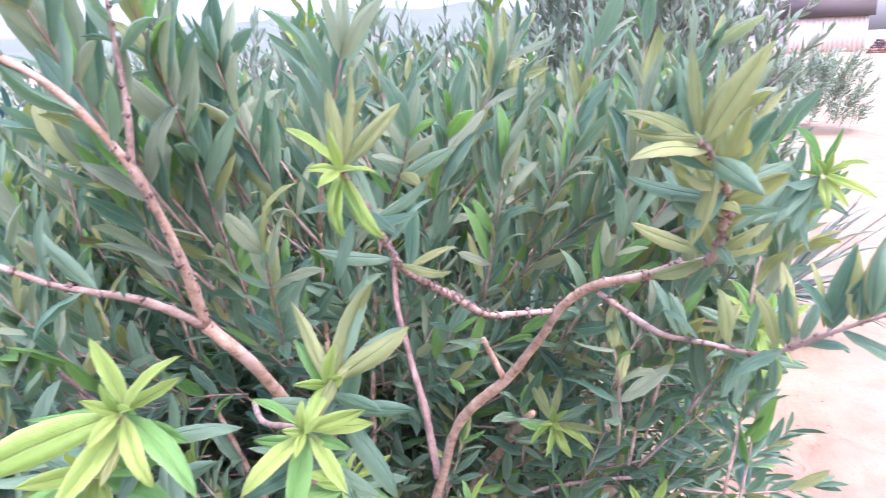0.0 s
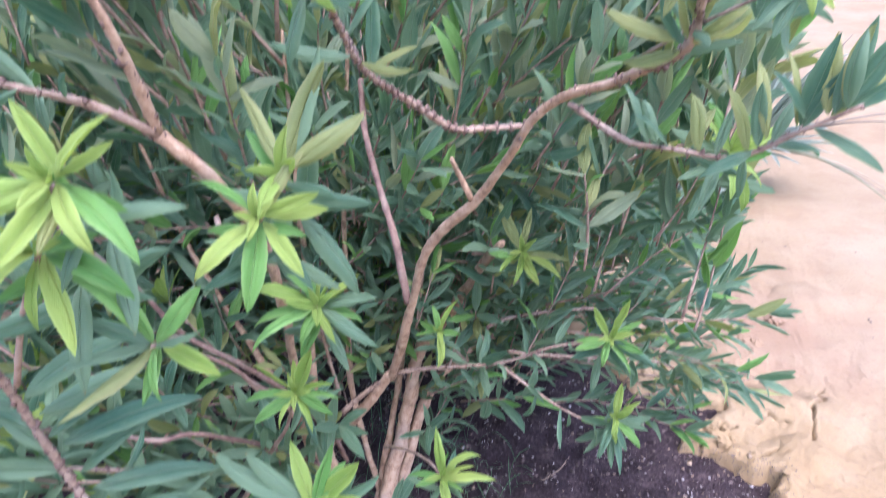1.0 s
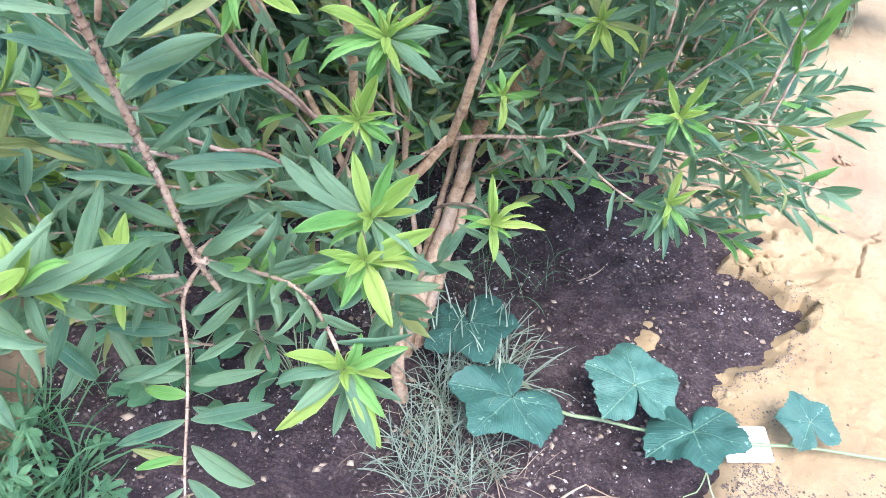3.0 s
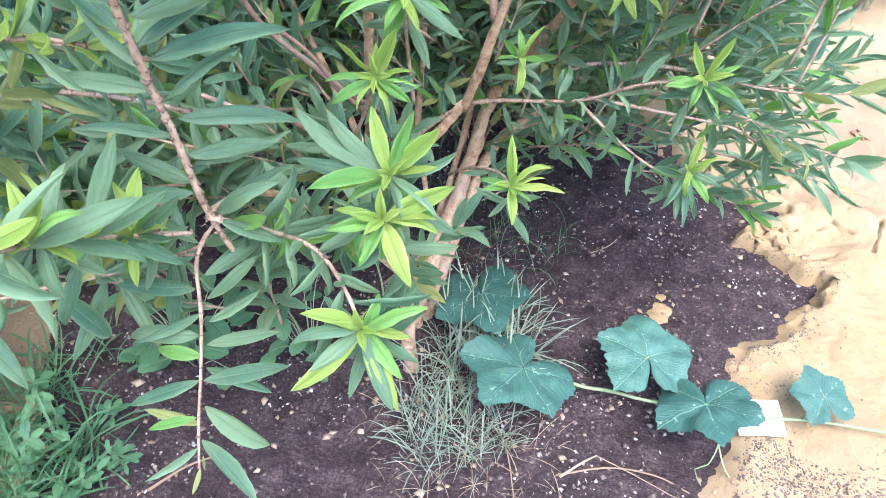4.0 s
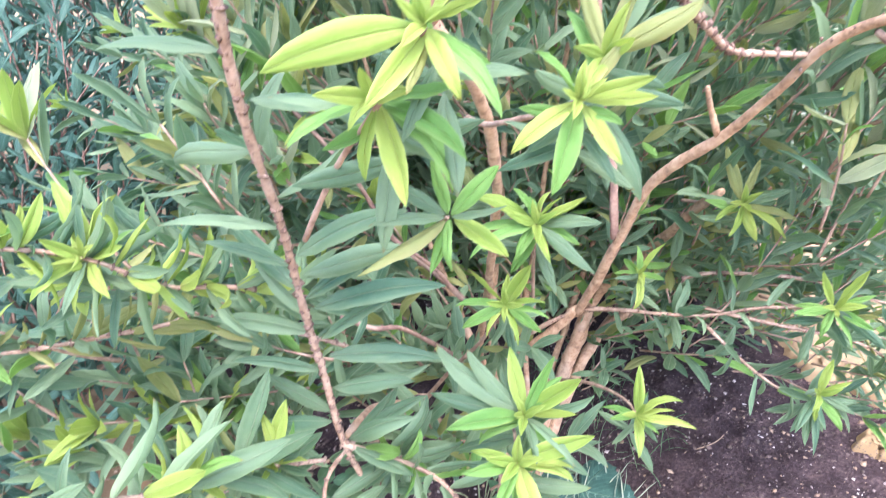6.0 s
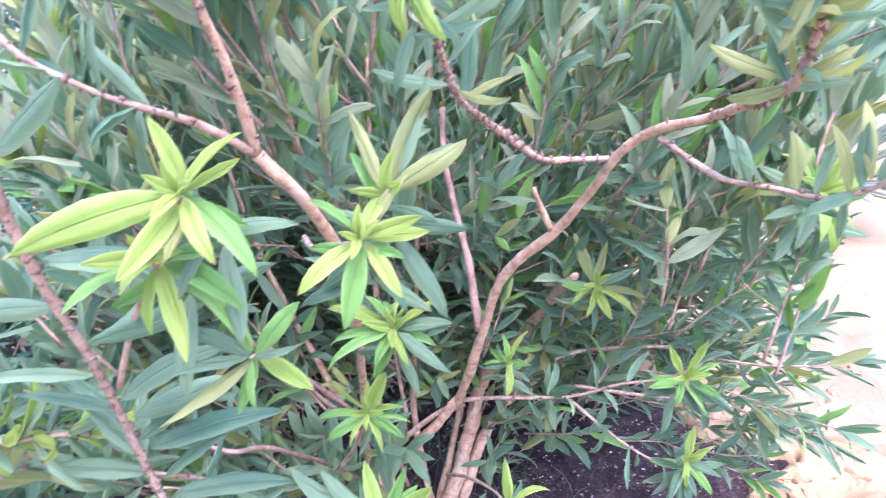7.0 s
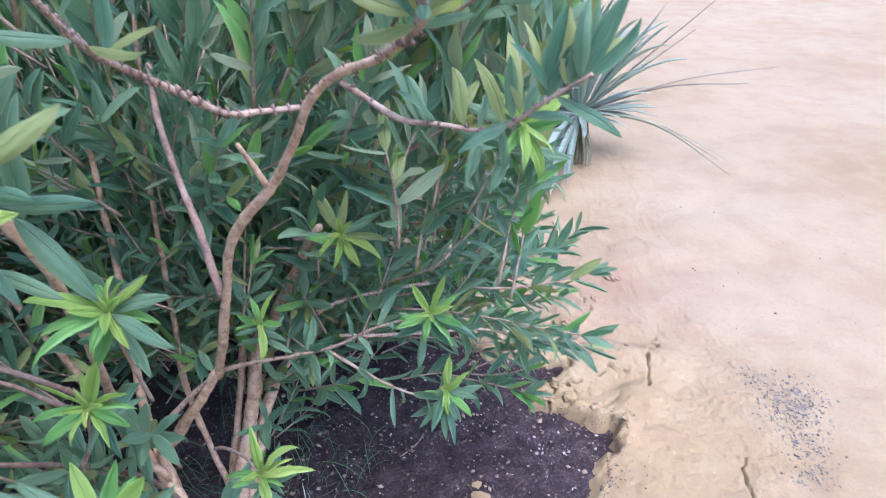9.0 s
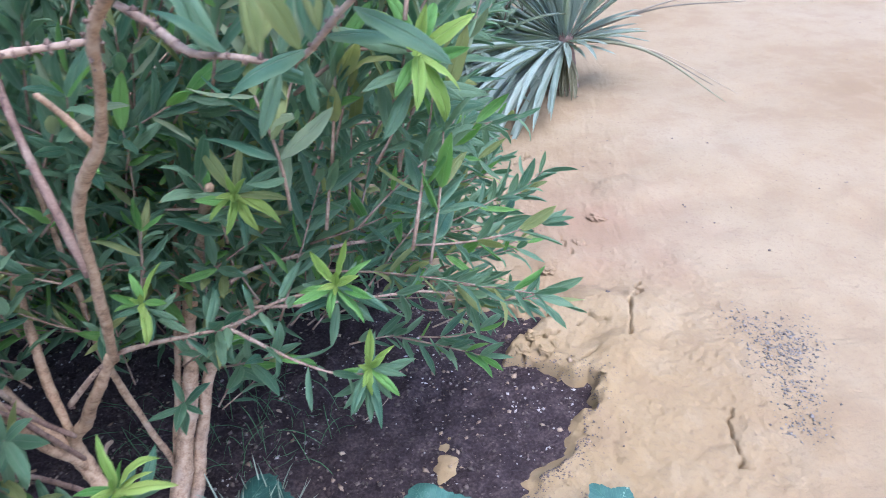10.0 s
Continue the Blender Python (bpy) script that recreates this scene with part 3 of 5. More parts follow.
# ---------------------------------------------------------------- the shrub
BIG = [leaf_template(0.215, be, fo, cu, 9, 7, 0.82, tw, sw) for be, fo, cu, tw, sw in ((0.35, 0.75, 1.15, 0.3, 0.05), (0.9, 0.6, 1.2, -0.5, -0.05), (-0.35, 0.85, 1.2, 0.5, 0.03), (0.6, 0.95, 1.1, -0.3, -0.08), (1.3, 0.7, 1.3, 0.8, 0.06), (0.1, 0.65, 1.4, -0.9, 0.02), (-0.7, 0.7, 1.3, 0.2, -0.06), (0.5, 1.2, 1.2, 0.1, 0.08))]
FRESH = [leaf_template(0.255, be, fo, cu, 9, 7, 0.85, tw, sw) for be, fo, cu, tw, sw in ((0.75, 1.0, 0.8, 0.35, 0.05), (1.35, 0.85, 0.9, -0.45, -0.06), (0.4, 1.25, 0.7, 0.55, 0.0), (-0.3, 1.1, 0.8, -0.4, 0.06), (1.0, 0.8, 1.0, 0.65, -0.08), (1.7, 1.0, 0.8, 0.2, 0.04), (-0.6, 1.4, 0.7, 0.1, 0.03))]
CHEAP = [leaf_template(0.225, be, fo + 0.3, cu, 6, 5, 0.8, tw, sw) for be, fo, cu, tw, sw in ((0.3, 0.45, 1.05, 0.4, 0.05), (0.9, 0.35, 1.0, -0.5, -0.05), (0.05, 0.55, 1.1, 0.7, 0.0), (-0.4, 0.5, 1.0, -0.2, 0.06), (0.6, 0.4, 1.2, -0.8, -0.03), (1.2, 0.6, 1.0, 0.2, 0.07))]


def leaf_set(name, templates, material):
    return [raw_mesh(name, v, f, material, uv) for v, f, uv in templates]


LEAVES = {"mature": leaf_set("leaf_mature", BIG, MATURE), "olive": leaf_set("leaf_olive", BIG, OLIVE), "young": leaf_set("leaf_young", FRESH, YOUNG), "mid": leaf_set("leaf_mid", FRESH, MID)}
lucky_leaf = random.Random(11)
shrub = thing("shrub", "dense evergreen shrub with narrow dark leaves and lime young shoots", "shrub", at=(-0.21, 1.2, 0))
SHRUB_AT = Vector((-0.21, 1.2, 0))
leaf_total = [0]


def leaf(branch_ob, base, direction, face, length, kind, wide=1.0):
    leaf_total[0] += 1
    m = basis(Vector(base) - SHRUB_AT, direction, face, length, wide)
    return part("leaf", lucky_leaf.choice(LEAVES[kind]), branch_ob, "", m)


def scars(ob, line, r0, r1, material, knots, seed, size=1.0):
    """Old leaf scars and buds that roughen a twig, as one mesh under it."""
    g = np.random.default_rng(seed + 5)
    d, u, v = frames_along(line)
    n = int(len(line) * 15 / knots)
    i = g.integers(0, len(line), n)
    a = g.random(n) * 6.28
    rad = (r0 + (r1 - r0) * i / len(line)) * g.uniform(0.9, 1.25, n)
    c = line[i] + rad[:, None] * (u[i] * np.cos(a)[:, None] + v[i] * np.sin(a)[:, None])
    tagged(part("rough_bark", blobs("rough_bark", c, size * rad * (0.3 + 0.6 * g.random(n) ** 2) + 0.0004, material, 1.3, seed), ob), kind="stuff")


def branch(points, r0, r1, material=BARK, knots=0.0, name="branch", seed=None, sides=8):
    pts = [tuple(Vector(p) - SHRUB_AT) for p in points]
    seed = seed if seed is not None else len(bpy.data.meshes)
    me, line = stem_mesh(name, pts, r0 * 0.74, r1 * (0.5 if material == TWIG else 0.8), material, sides, 0.012, knots, seed)
    ob = part(name, me, shrub)
    if knots:
        scars(ob, line, r0 * 0.74, r1 * 0.5, SCAR, knots, seed)
    return ob, line + np.array(SHRUB_AT)


def dress(ob, line, start, end, gap, length, kind="mature", spread_deg=52, lift=0.25, turn=2.4, wide=1.0, first=0.0, jitter=0.25):
    """Leaves in a spiral along a branch, from start to end (fractions of it)."""
    d, u, v = frames_along(line)
    seg = np.concatenate([[0], np.cumsum(np.linalg.norm(np.diff(line, axis=0), axis=1))])
    s, a, g = start * seg[-1], first, lucky_leaf
    while s <= end * seg[-1]:
        i = int(np.searchsorted(seg, s).clip(0, len(line) - 1))
        rad = u[i] * math.cos(a) + v[i] * math.sin(a)
        sp = radians(spread_deg + g.uniform(-14, 14))
        way = d[i] * math.cos(sp) + rad * math.sin(sp) + np.array((0, 0, lift))
        leaf(ob, line[i], way, d[i] + 0.4 * np.array((g.uniform(-1, 1), g.uniform(-1, 1), g.uniform(0, 1))), length * g.uniform(1 - jitter, 1 + jitter), kind if g.random() < 0.9 else "mature", wide * g.uniform(0.85, 1.15))
        s += gap * g.uniform(0.7, 1.3)
        a += turn + g.uniform(-0.3, 0.3)


RIGHT = np.array((0.965, 0.26, 0.0))
AHEAD = np.array((-0.26, 0.965, 0.0))


def rosette(ob, centre, leaves, pitch=25, tilt=0.35, wide=1.0):
    """A shoot tip. leaves: (angle in the plane that faces the viewer, length, kind)."""
    p = radians(pitch)
    up = AHEAD * math.sin(p) + np.array((0, 0, math.cos(p)))
    near = np.cross(RIGHT, up)
    if len(leaves) > 4:
        # small leaves still upright round the bud
        size = sum(l[1] for l in leaves) / len(leaves)
        for k in range(4):
            a = k * 1.57 + lucky_leaf.uniform(-0.5, 0.5)
            way = 0.55 * (RIGHT * math.cos(a) + up * math.sin(a)) + near * lucky_leaf.uniform(0.5, 1.0) + np.array((0, 0, 0.25))
            leaf(ob, np.array(centre), way, RIGHT * -math.cos(a) - up * math.sin(a) + 0.5 * near, size * lucky_leaf.uniform(0.4, 0.75), "young", wide)
        # older leaves lower on the shoot, swept forward and half hidden
        mean = sum(l[1] for l in leaves) / len(leaves)
        a = lucky_leaf.uniform(0, 6.28)
        for k in range(7):
            a += 2.4 + lucky_leaf.uniform(-0.4, 0.4)
            back = 0.010 + 0.008 * k
            way = RIGHT * math.cos(a) + up * 0.8 * math.sin(a) + near * lucky_leaf.uniform(0.0, 0.7) + np.array((0, 0, -0.25 * lucky_leaf.random()))
            face = near + np.array((lucky_leaf.uniform(-0.9, 0.9), lucky_leaf.uniform(-0.6, 0.4), lucky_leaf.uniform(0.2, 1.0)))
            leaf(ob, np.array(centre) - near * back - np.array((0, 0, back * 0.7)), way, face, mean * (0.8 + 0.07 * k) * lucky_leaf.uniform(0.8, 1.1), "mid" if k < 2 and lucky_leaf.random() < 0.6 else "mature", wide)
    for angle, length, kind in leaves:
        a = radians(angle + lucky_leaf.uniform(-7, 7))
        length *= lucky_leaf.uniform(0.9, 1.1)
        way = RIGHT * math.cos(a) + up * math.sin(a) + near * (tilt + lucky_leaf.uniform(-0.35, 0.45))
        face = 0.7 * near + 0.7 * np.array((0, 0, 1.0)) + (0.95 if len(leaves) > 4 else 0.55) * np.array((lucky_leaf.uniform(-1, 1), lucky_leaf.uniform(-0.5, 0.5), lucky_leaf.uniform(-0.6, 1)))
        leaf(ob, np.array(centre) - near * lucky_leaf.uniform(0.0, 0.014) + 0.05 * length * way, way, face, length, kind, wide * lucky_leaf.uniform(0.8, 1.08))


Y, M, O, G = "young", "mature", "olive", "mid"
# stems from the ground
branch([(-0.205, 1.165, -0.06), (-0.215, 1.175, 0.1), (-0.225, 1.185, 0.25), (-0.255, 1.22, 0.39), (-0.30, 1.26, 0.49)], 0.029, 0.021, name="stem")
branch([(-0.27, 1.24, 0.44), (-0.285, 1.25, 0.53), (-0.235, 1.235, 0.60), (-0.17, 1.21, 0.70), (-0.11, 1.2, 0.79)], 0.016, 0.013, name="stem")
branch([(-0.262, 1.29, -0.06), (-0.250, 1.36, 0.06), (-0.240, 1.46, 0.18), (-0.219, 1.53, 0.29), (-0.199, 1.573, 0.4), (-0.165, 1.59, 0.57), (-0.09, 1.51, 0.70), (-0.04, 1.45, 0.80), (0.01, 1.386, 0.90), (0.06, 1.32, 1.0), (0.09, 1.28, 1.05)], 0.038, 0.009, name="stem")
branch([(-0.285, 1.33, -0.06), (-0.278, 1.43, 0.08), (-0.268, 1.52, 0.2), (-0.245, 1.60, 0.38), (-0.232, 1.65, 0.5), (-0.215, 1.72, 0.66), (-0.20, 1.80, 0.85)], 0.018, 0.007, name="stem")
s4_ob, s4_line = branch([(-0.235, 1.33, -0.05), (-0.222, 1.42, 0.08), (-0.205, 1.52, 0.21), (-0.180, 1.585, 0.33), (-0.15, 1.66, 0.41), (-0.08, 1.74, 0.46), (0.02, 1.82, 0.56), (0.12, 1.90, 0.70), (0.18, 1.95, 0.82)], 0.028, 0.005, name="stem")
branch([(-0.29, 1.25, 0.46), (-0.37, 1.27, 0.60), (-0.46, 1.3, 0.74), (-0.58, 1.33, 0.95), (-0.72, 1.4, 1.25)], 0.014, 0.004, name="stem")
s6_ob, s6_line = branch([(-0.30, 1.26, 0.49), (-0.33, 1.31, 0.66), (-0.34, 1.36, 0.85), (-0.36, 1.42, 1.15), (-0.37, 1.46, 1.38)], 0.013, 0.005, name="stem")
branch([(-0.28, 1.24, 0.47), (-0.30, 1.18, 0.62), (-0.24, 1.07, 0.88), (-0.19, 0.97, 1.09), (-0.17, 0.90, 1.23), (-0.16, 0.81, 1.34), (-0.18, 0.76, 1.41)], 0.012, 0.009, name="stem")
s8_ob, s8_line = branch([(-0.26, 1.5, 0.05), (-0.30, 1.45, 0.5), (-0.28, 1.42, 0.75), (-0.25, 1.4, 1.1), (-0.22, 1.42, 1.38)], 0.013, 0.005, name="stem")
branch([(-0.225, 1.19, 0.28), (-0.255, 1.08, 0.46), (-0.275, 0.97, 0.62), (-0.275, 0.85, 0.77), (-0.255, 0.72, 0.89), (-0.215, 0.6, 0.965)], 0.009, 0.006, name="stem")
# the leading branch that forks to the right
a_ob, a_line = branch([(-0.11, 1.2, 0.78), (-0.06, 1.15, 0.93), (-0.03, 1.12, 1.03), (0.01, 1.08, 1.14), (0.09, 1.03, 1.24), (0.14, 0.98, 1.32), (0.17, 0.94, 1.38), (0.21, 0.91, 1.42), (0.26, 0.86, 1.45), (0.29, 0.80, 1.48)], 0.0122, 0.0062)
scars(a_ob, a_line[int(0.72 * len(a_line)):] - np.array(SHRUB_AT), 0.0074, 0.0050, SCAR, 7, 77, 0.4)
a2_ob, a2_line = branch([(0.29, 0.80, 1.48), (0.31, 0.73, 1.51), (0.313, 0.69, 1.545), (0.305, 0.63, 1.59), (0.285, 0.565, 1.625)], 0.0062, 0.003, TWIG, 3)
for at, ang, ln, k in ((0.3, 195, 0.06, O), (0.34, 165, 0.065, O), (0.4, 110, 0.07, M), (0.45, 35, 0.07, M), (0.5, 80, 0.075, O), (0.55, 140, 0.07, O), (0.6, 60, 0.05, O), (0.68, 172, 0.06, M), (0.72, 25, 0.055, M), (0.8, 100, 0.07, O), (0.85, 250, 0.05, O)):
    rosette(a2_ob, a2_line[int(at * (len(a2_line) - 1))], [(ang, ln, k)], 15, 0.1)
for ang, ln, k in ((146, 0.046, O), (97, 0.050, O), (78, 0.052, O), (55, 0.045, M), (168, 0.040, O), (112, 0.046, M)):
    rosette(a2_ob, (0.285, 0.562, 1.628), [(ang, ln, k)], 12, 0.15)
branch([(0.085, 1.03, 1.24), (0.07, 1.02, 1.28), (0.065, 1.0, 1.31)], 0.006, 0.004)
dress(a2_ob, a2_line, 0.25, 1.0, 0.011, 0.052, O, 48, 0.6)
dress(a2_ob, a2_line, 0.2, 0.9, 0.02, 0.058, M, 62, 0.2)
b_ob, b_line = branch([(0.165, 0.945, 1.375), (0.12, 0.93, 1.375), (0.09, 0.91, 1.38), (0.06, 0.86, 1.42), (0.04, 0.80, 1.46), (0.04, 0.75, 1.49), (0.05, 0.68, 1.54), (0.06, 0.63, 1.57), (0.06, 0.59, 1.605)], 0.0050, 0.0035, TWIG, 1)
for at, ang, ln, k in ((0.55, 30, 0.052, O), (0.60, -15, 0.060, O), (0.52, 85, 0.085, M), (0.62, 170, 0.075, M), (0.72, 60, 0.06, M), (0.80, 110, 0.07, M), (0.85, 20, 0.06, M)):
    i = int(at * (len(b_line) - 1))
    rosette(b_ob, b_line[i], [(ang, ln, k)], 15, 0.15)
rosette(b_ob, (0.06, 0.587, 1.605), [(130, 0.043, Y), (262, 0.046, Y), (285, 0.050, Y), (0, 0.028, Y), (252, 0.035, Y), (78, 0.066, O), (50, 0.060, O), (100, 0.05, O)], 12)
# left stem above the fork, and its side branch
c_ob, c_line = branch([(-0.18, 0.76, 1.41), (-0.17, 0.73, 1.47), (-0.165, 0.70, 1.53), (-0.167, 0.67, 1.59), (-0.178, 0.645, 1.632), (-0.20, 0.62, 1.672), (-0.24, 0.60, 1.70)], 0.0075, 0.004, BARK, 6)
c2_ob, c2_line = branch([(-0.167, 0.67, 1.59), (-0.160, 0.666, 1.65), (-0.157, 0.66, 1.71), (-0.15, 0.65, 1.78)], 0.0042, 0.0025, TWIG, 5)
dress(c2_ob, c2_line, 0.45, 1.0, 0.016, 0.062, M, 55, 0.1)
dress(c_ob, c_line, 0.62, 1.0, 0.02, 0.075, M, 50, 0.3)
d_ob, d_line = branch([(-0.18, 0.76, 1.41), (-0.20, 0.72, 1.445), (-0.215, 0.69, 1.465), (-0.23, 0.64, 1.49), (-0.255, 0.61, 1.515), (-0.285, 0.60, 1.535), (-0.32, 0.61, 1.555)], 0.006, 0.004, TWIG, 4)
dress(d_ob, d_line, 0.3, 1.0, 0.022, 0.07, M, 60, 0.2)
# red stub and slender stems behind the fork
h_ob, h_line = branch([(-0.045, 1.13, 1.0), (-0.07, 1.15, 1.12), (-0.11, 1.2, 1.2), (-0.14, 1.25, 1.255), (-0.16, 1.3, 1.33)], 0.009, 0.006, DARKBARK)
branch([(-0.55, 0.92, 1.25), (-0.43, 0.95, 1.11), (-0.39, 1.0, 0.98), (-0.33, 1.06, 0.88), (-0.28, 1.13, 0.76), (-0.24, 1.2, 0.6)], 0.005, 0.007, DARKBARK)
branch([(-0.27, 0.85, 1.07), (-0.25, 0.90, 1.01), (-0.23, 0.95, 0.93), (-0.20, 1.05, 0.82), (-0.2, 1.15, 0.6)], 0.004, 0.006, DARKBARK)
branch([(-0.30, 0.72, 1.03), (-0.27, 0.75, 1.0), (-0.25, 0.80, 0.97), (-0.24, 0.95, 0.81), (-0.21, 1.05, 0.68), (-0.21, 1.15, 0.5)], 0.004, 0.006, DARKBARK)
# shoots with bright tips before the stems
k_ob, k_line = branch([(-0.31, 0.95, 0.68), (-0.23, 0.92, 0.82), (-0.18, 0.90, 0.90), (-0.114, 0.83, 1.035)], 0.006, 0.004, TWIG)
rosette(k_ob, (-0.114, 0.83, 1.038), [(135, 0.074, Y), (65, 0.080, Y), (180, 0.062, G), (0, 0.070, G), (230, 0.055, Y), (300, 0.058, Y), (215, 0.06, G), (330, 0.06, G), (90, 0.045, Y), (20, 0.055, Y)], 30)
k2_ob, k2_line = branch([(-0.13, 1.0, 0.9), (-0.12, 0.95, 1.03), (-0.11, 0.92, 1.116)], 0.005, 0.004, TWIG)
rosette(k2_ob, (-0.11, 0.92, 1.116), [(150, 0.09, Y), (30, 0.08, Y), (185, 0.10, G), (200, 0.105, G), (330, 0.105, M), (10, 0.09, M), (90, 0.05, Y), (60, 0.055, Y), (120, 0.06, G), (-15, 0.07, G), (245, 0.06, G), (295, 0.06, Y)], 28)
r8_ob, r8_line = branch([(-0.16, 0.80, 1.30), (-0.09, 0.70, 1.34), (0.0, 0.6, 1.40), (0.04, 0.545, 1.434)], 0.005, 0.0035, TWIG)
rosette(r8_ob, (0.04, 0.538, 1.436), [(217, 0.058, Y), (305, 0.056, Y), (10, 0.046, Y), (20, 0.048, Y), (137, 0.045, G), (255, 0.060, G), (65, 0.05, O)], 22)
rosette(r8_ob, (0.045, 0.57, 1.455), [(66, 0.095, M), (58, 0.08, O), (42, 0.07, M), (36, 0.065, O), (118, 0.06, O)], 18, -0.1)
rl_ob, rl_line = branch([(-0.16, 0.5, 1.30), (-0.11, 0.48, 1.38), (-0.06, 0.46, 1.44), (-0.017, 0.442, 1.495)], 0.004, 0.003, TWIG)
rosette(rl_ob, (-0.017, 0.442, 1.497), [(112, 0.045, Y), (45, 0.052, Y), (25, 0.042, Y), (203, 0.078, Y), (302, 0.050, Y), (270, 0.038, O), (250, 0.06, Y), (320, 0.06, G), (185, 0.055, G)], 20)
rosette(rl_ob, (-0.06, 0.458, 1.445), [(200, 0.065, Y), (295, 0.065, Y), (260, 0.05, Y), (330, 0.07, G), (345, 0.075, G), (180, 0.06, M), (215, 0.055, G), (10, 0.06, G)], 22)
# low shoots over the bed
f_ob, f_line = branch([(-0.21, 0.58, 0.97), (-0.17, 0.61, 0.945), (-0.09, 0.60, 0.95), (-0.03, 0.56, 0.945), (0.0, 0.537, 0.916)], 0.0045, 0.0035, TWIG, 4)
dress(f_ob, f_line, 0.05, 0.85, 0.014, 0.078, M, 62, -0.1)
dress(f_ob, f_line, 0.1, 0.5, 0.02, 0.06, G, 60, 0.3)
rosette(f_ob, (0.0, 0.537, 0.916), [(236, 0.105, Y), (301, 0.100, Y), (2, 0.050, Y), (20, 0.085, G), (166, 0.068, Y), (85, 0.025, Y), (310, 0.075, G), (300, 0.09, M), (190, 0.08, M), (230, 0.07, M)], 42)
f2_ob, f2_line = branch([(-0.16, 0.9, 0.82), (-0.10, 0.78, 0.93), (-0.04, 0.68, 0.99), (-0.01, 0.62, 1.002)], 0.0045, 0.0035, TWIG)
rosette(f2_ob, (-0.01, 0.62, 1.002), [(28, 0.082, Y), (-8, 0.058, Y), (292, 0.078, Y), (10, 0.055, Y), (200, 0.06, G), (170, 0.05, Y), (250, 0.06, G)], 40)
rosette(f2_ob, (-0.02, 0.66, 1.031), [(118, 0.078, Y), (38, 0.095, Y), (205, 0.062, Y), (0, 0.060, Y), (152, 0.115, M), (172, 0.10, M), (138, 0.09, M), (190, 0.085, G), (80, 0.07, G), (60, 0.06, G), (335, 0.07, M), (300, 0.06, M), (20, 0.08, M)], 40)
r1_ob, r1_line = branch([(-0.10, 1.1, 0.70), (-0.02, 0.98, 0.82), (0.05, 0.88, 0.90), (0.074, 0.85, 0.906)], 0.005, 0.0035, TWIG)
rosette(r1_ob, (0.074, 0.85, 0.906), [(95, 0.066, Y), (48, 0.062, Y), (-6, 0.070, Y), (275, 0.052, Y), (190, 0.042, G), (15, 0.055, Y), (160, 0.045, G), (320, 0.04, G)], 40)
e_ob, e_line = branch([(-0.115, 0.415, 1.60), (-0.14, 0.43, 1.55), (-0.165, 0.45, 1.49), (-0.185, 0.48, 1.40), (-0.20, 0.52, 1.29), (-0.215, 0.55, 1.19), (-0.22, 0.575, 1.08), (-0.21, 0.585, 0.97), (-0.20, 0.6, 0.9)], 0.004, 0.007, TWIG, 2)
for i, (at, side, ln) in enumerate(((0.12, -1, 0.07), (0.15, 1, 0.08), (0.22, -1, 0.09), (0.27, 1, 0.09), (0.33, -1, 0.09), (0.40, 1, 0.1), (0.46, -1, 0.10), (0.50, 1, 0.12), (0.55, 1, 0.11), (0.58, -1, 0.11), (0.62, 1, 0.125), (0.66, -1, 0.11), (0.71, 1, 0.12), (0.75, -1, 0.1), (0.80, 1, 0.11), (0.86, -1, 0.1), (0.53, -1, 0.09), (0.68, 1, 0.1), (0.59, 1, 0.09), (0.9, 1, 0.1), (0.78, 1, 0.09), (0.63, -1, 0.08), (0.83, -1, 0.1))):
    rosette(e_ob, e_line[int(at * (len(e_line) - 1))], [((24 if side > 0 else 165) + lucky_leaf.uniform(-24, 24), ln, M)], 38, lucky_leaf.uniform(-0.2, 0.45))
e2_ob, e2_line = branch([(-0.20, 0.60, 0.97), (-0.225, 0.565, 0.92), (-0.21, 0.53, 0.86), (-0.195, 0.49, 0.81), (-0.18, 0.45, 0.77), (-0.148, 0.40, 0.756)], 0.0032, 0.0028, TWIG, 2)
for at, ang, ln, k in ((0.05, 40, 0.10, M), (0.12, 62, 0.09, M), (0.2, 150, 0.09, M), (0.30, 42, 0.093, M), (0.36, 184, 0.098, M), (0.40, 44, 0.092, M), (0.42, 205, 0.08, M), (0.47, 28, 0.094, M), (0.50, 185, 0.10, M), (0.55, 12, 0.09, M), (0.60, 182, 0.066, G), (0.64, -4, 0.094, M), (0.68, 19, 0.104, M), (0.70, 202, 0.102, M), (0.76, -22, 0.112, M), (0.80, 198, 0.062, G), (0.84, 180, 0.075, O), (0.88, -37, 0.11, M), (0.95, 212, 0.07, M), (1.0, 268, 0.028, O), (0.99, 280, 0.02, O)):
    rosette(e2_ob, e2_line[int(at * (len(e2_line) - 1))], [(ang, ln, k)], 44, 0.05)
t5_ob, t5_line = branch([(-0.50, 0.40, 0.86), (-0.40, 0.47, 0.88), (-0.35, 0.52, 0.875), (-0.30, 0.58, 0.87), (-0.24, 0.7, 0.85)], 0.003, 0.0045, TWIG, 4)
for at, ang, ln, k in ((0.0, 160, 0.09, M), (0.05, 230, 0.11, M), (0.1, 320, 0.12, M), (0.2, 100, 0.09, M), (0.28, 215, 0.1, M), (0.35, 335, 0.12, M), (0.42, 70, 0.09, M), (0.5, 265, 0.11, M), (0.55, 300, 0.11, M), (0.62, 45, 0.08, G), (0.7, 280, 0.1, M), (0.78, 120, 0.08, M)):
    rosette(t5_ob, t5_line[int(at * (len(t5_line) - 1))], [(ang, ln, k)], 44, 0.1)
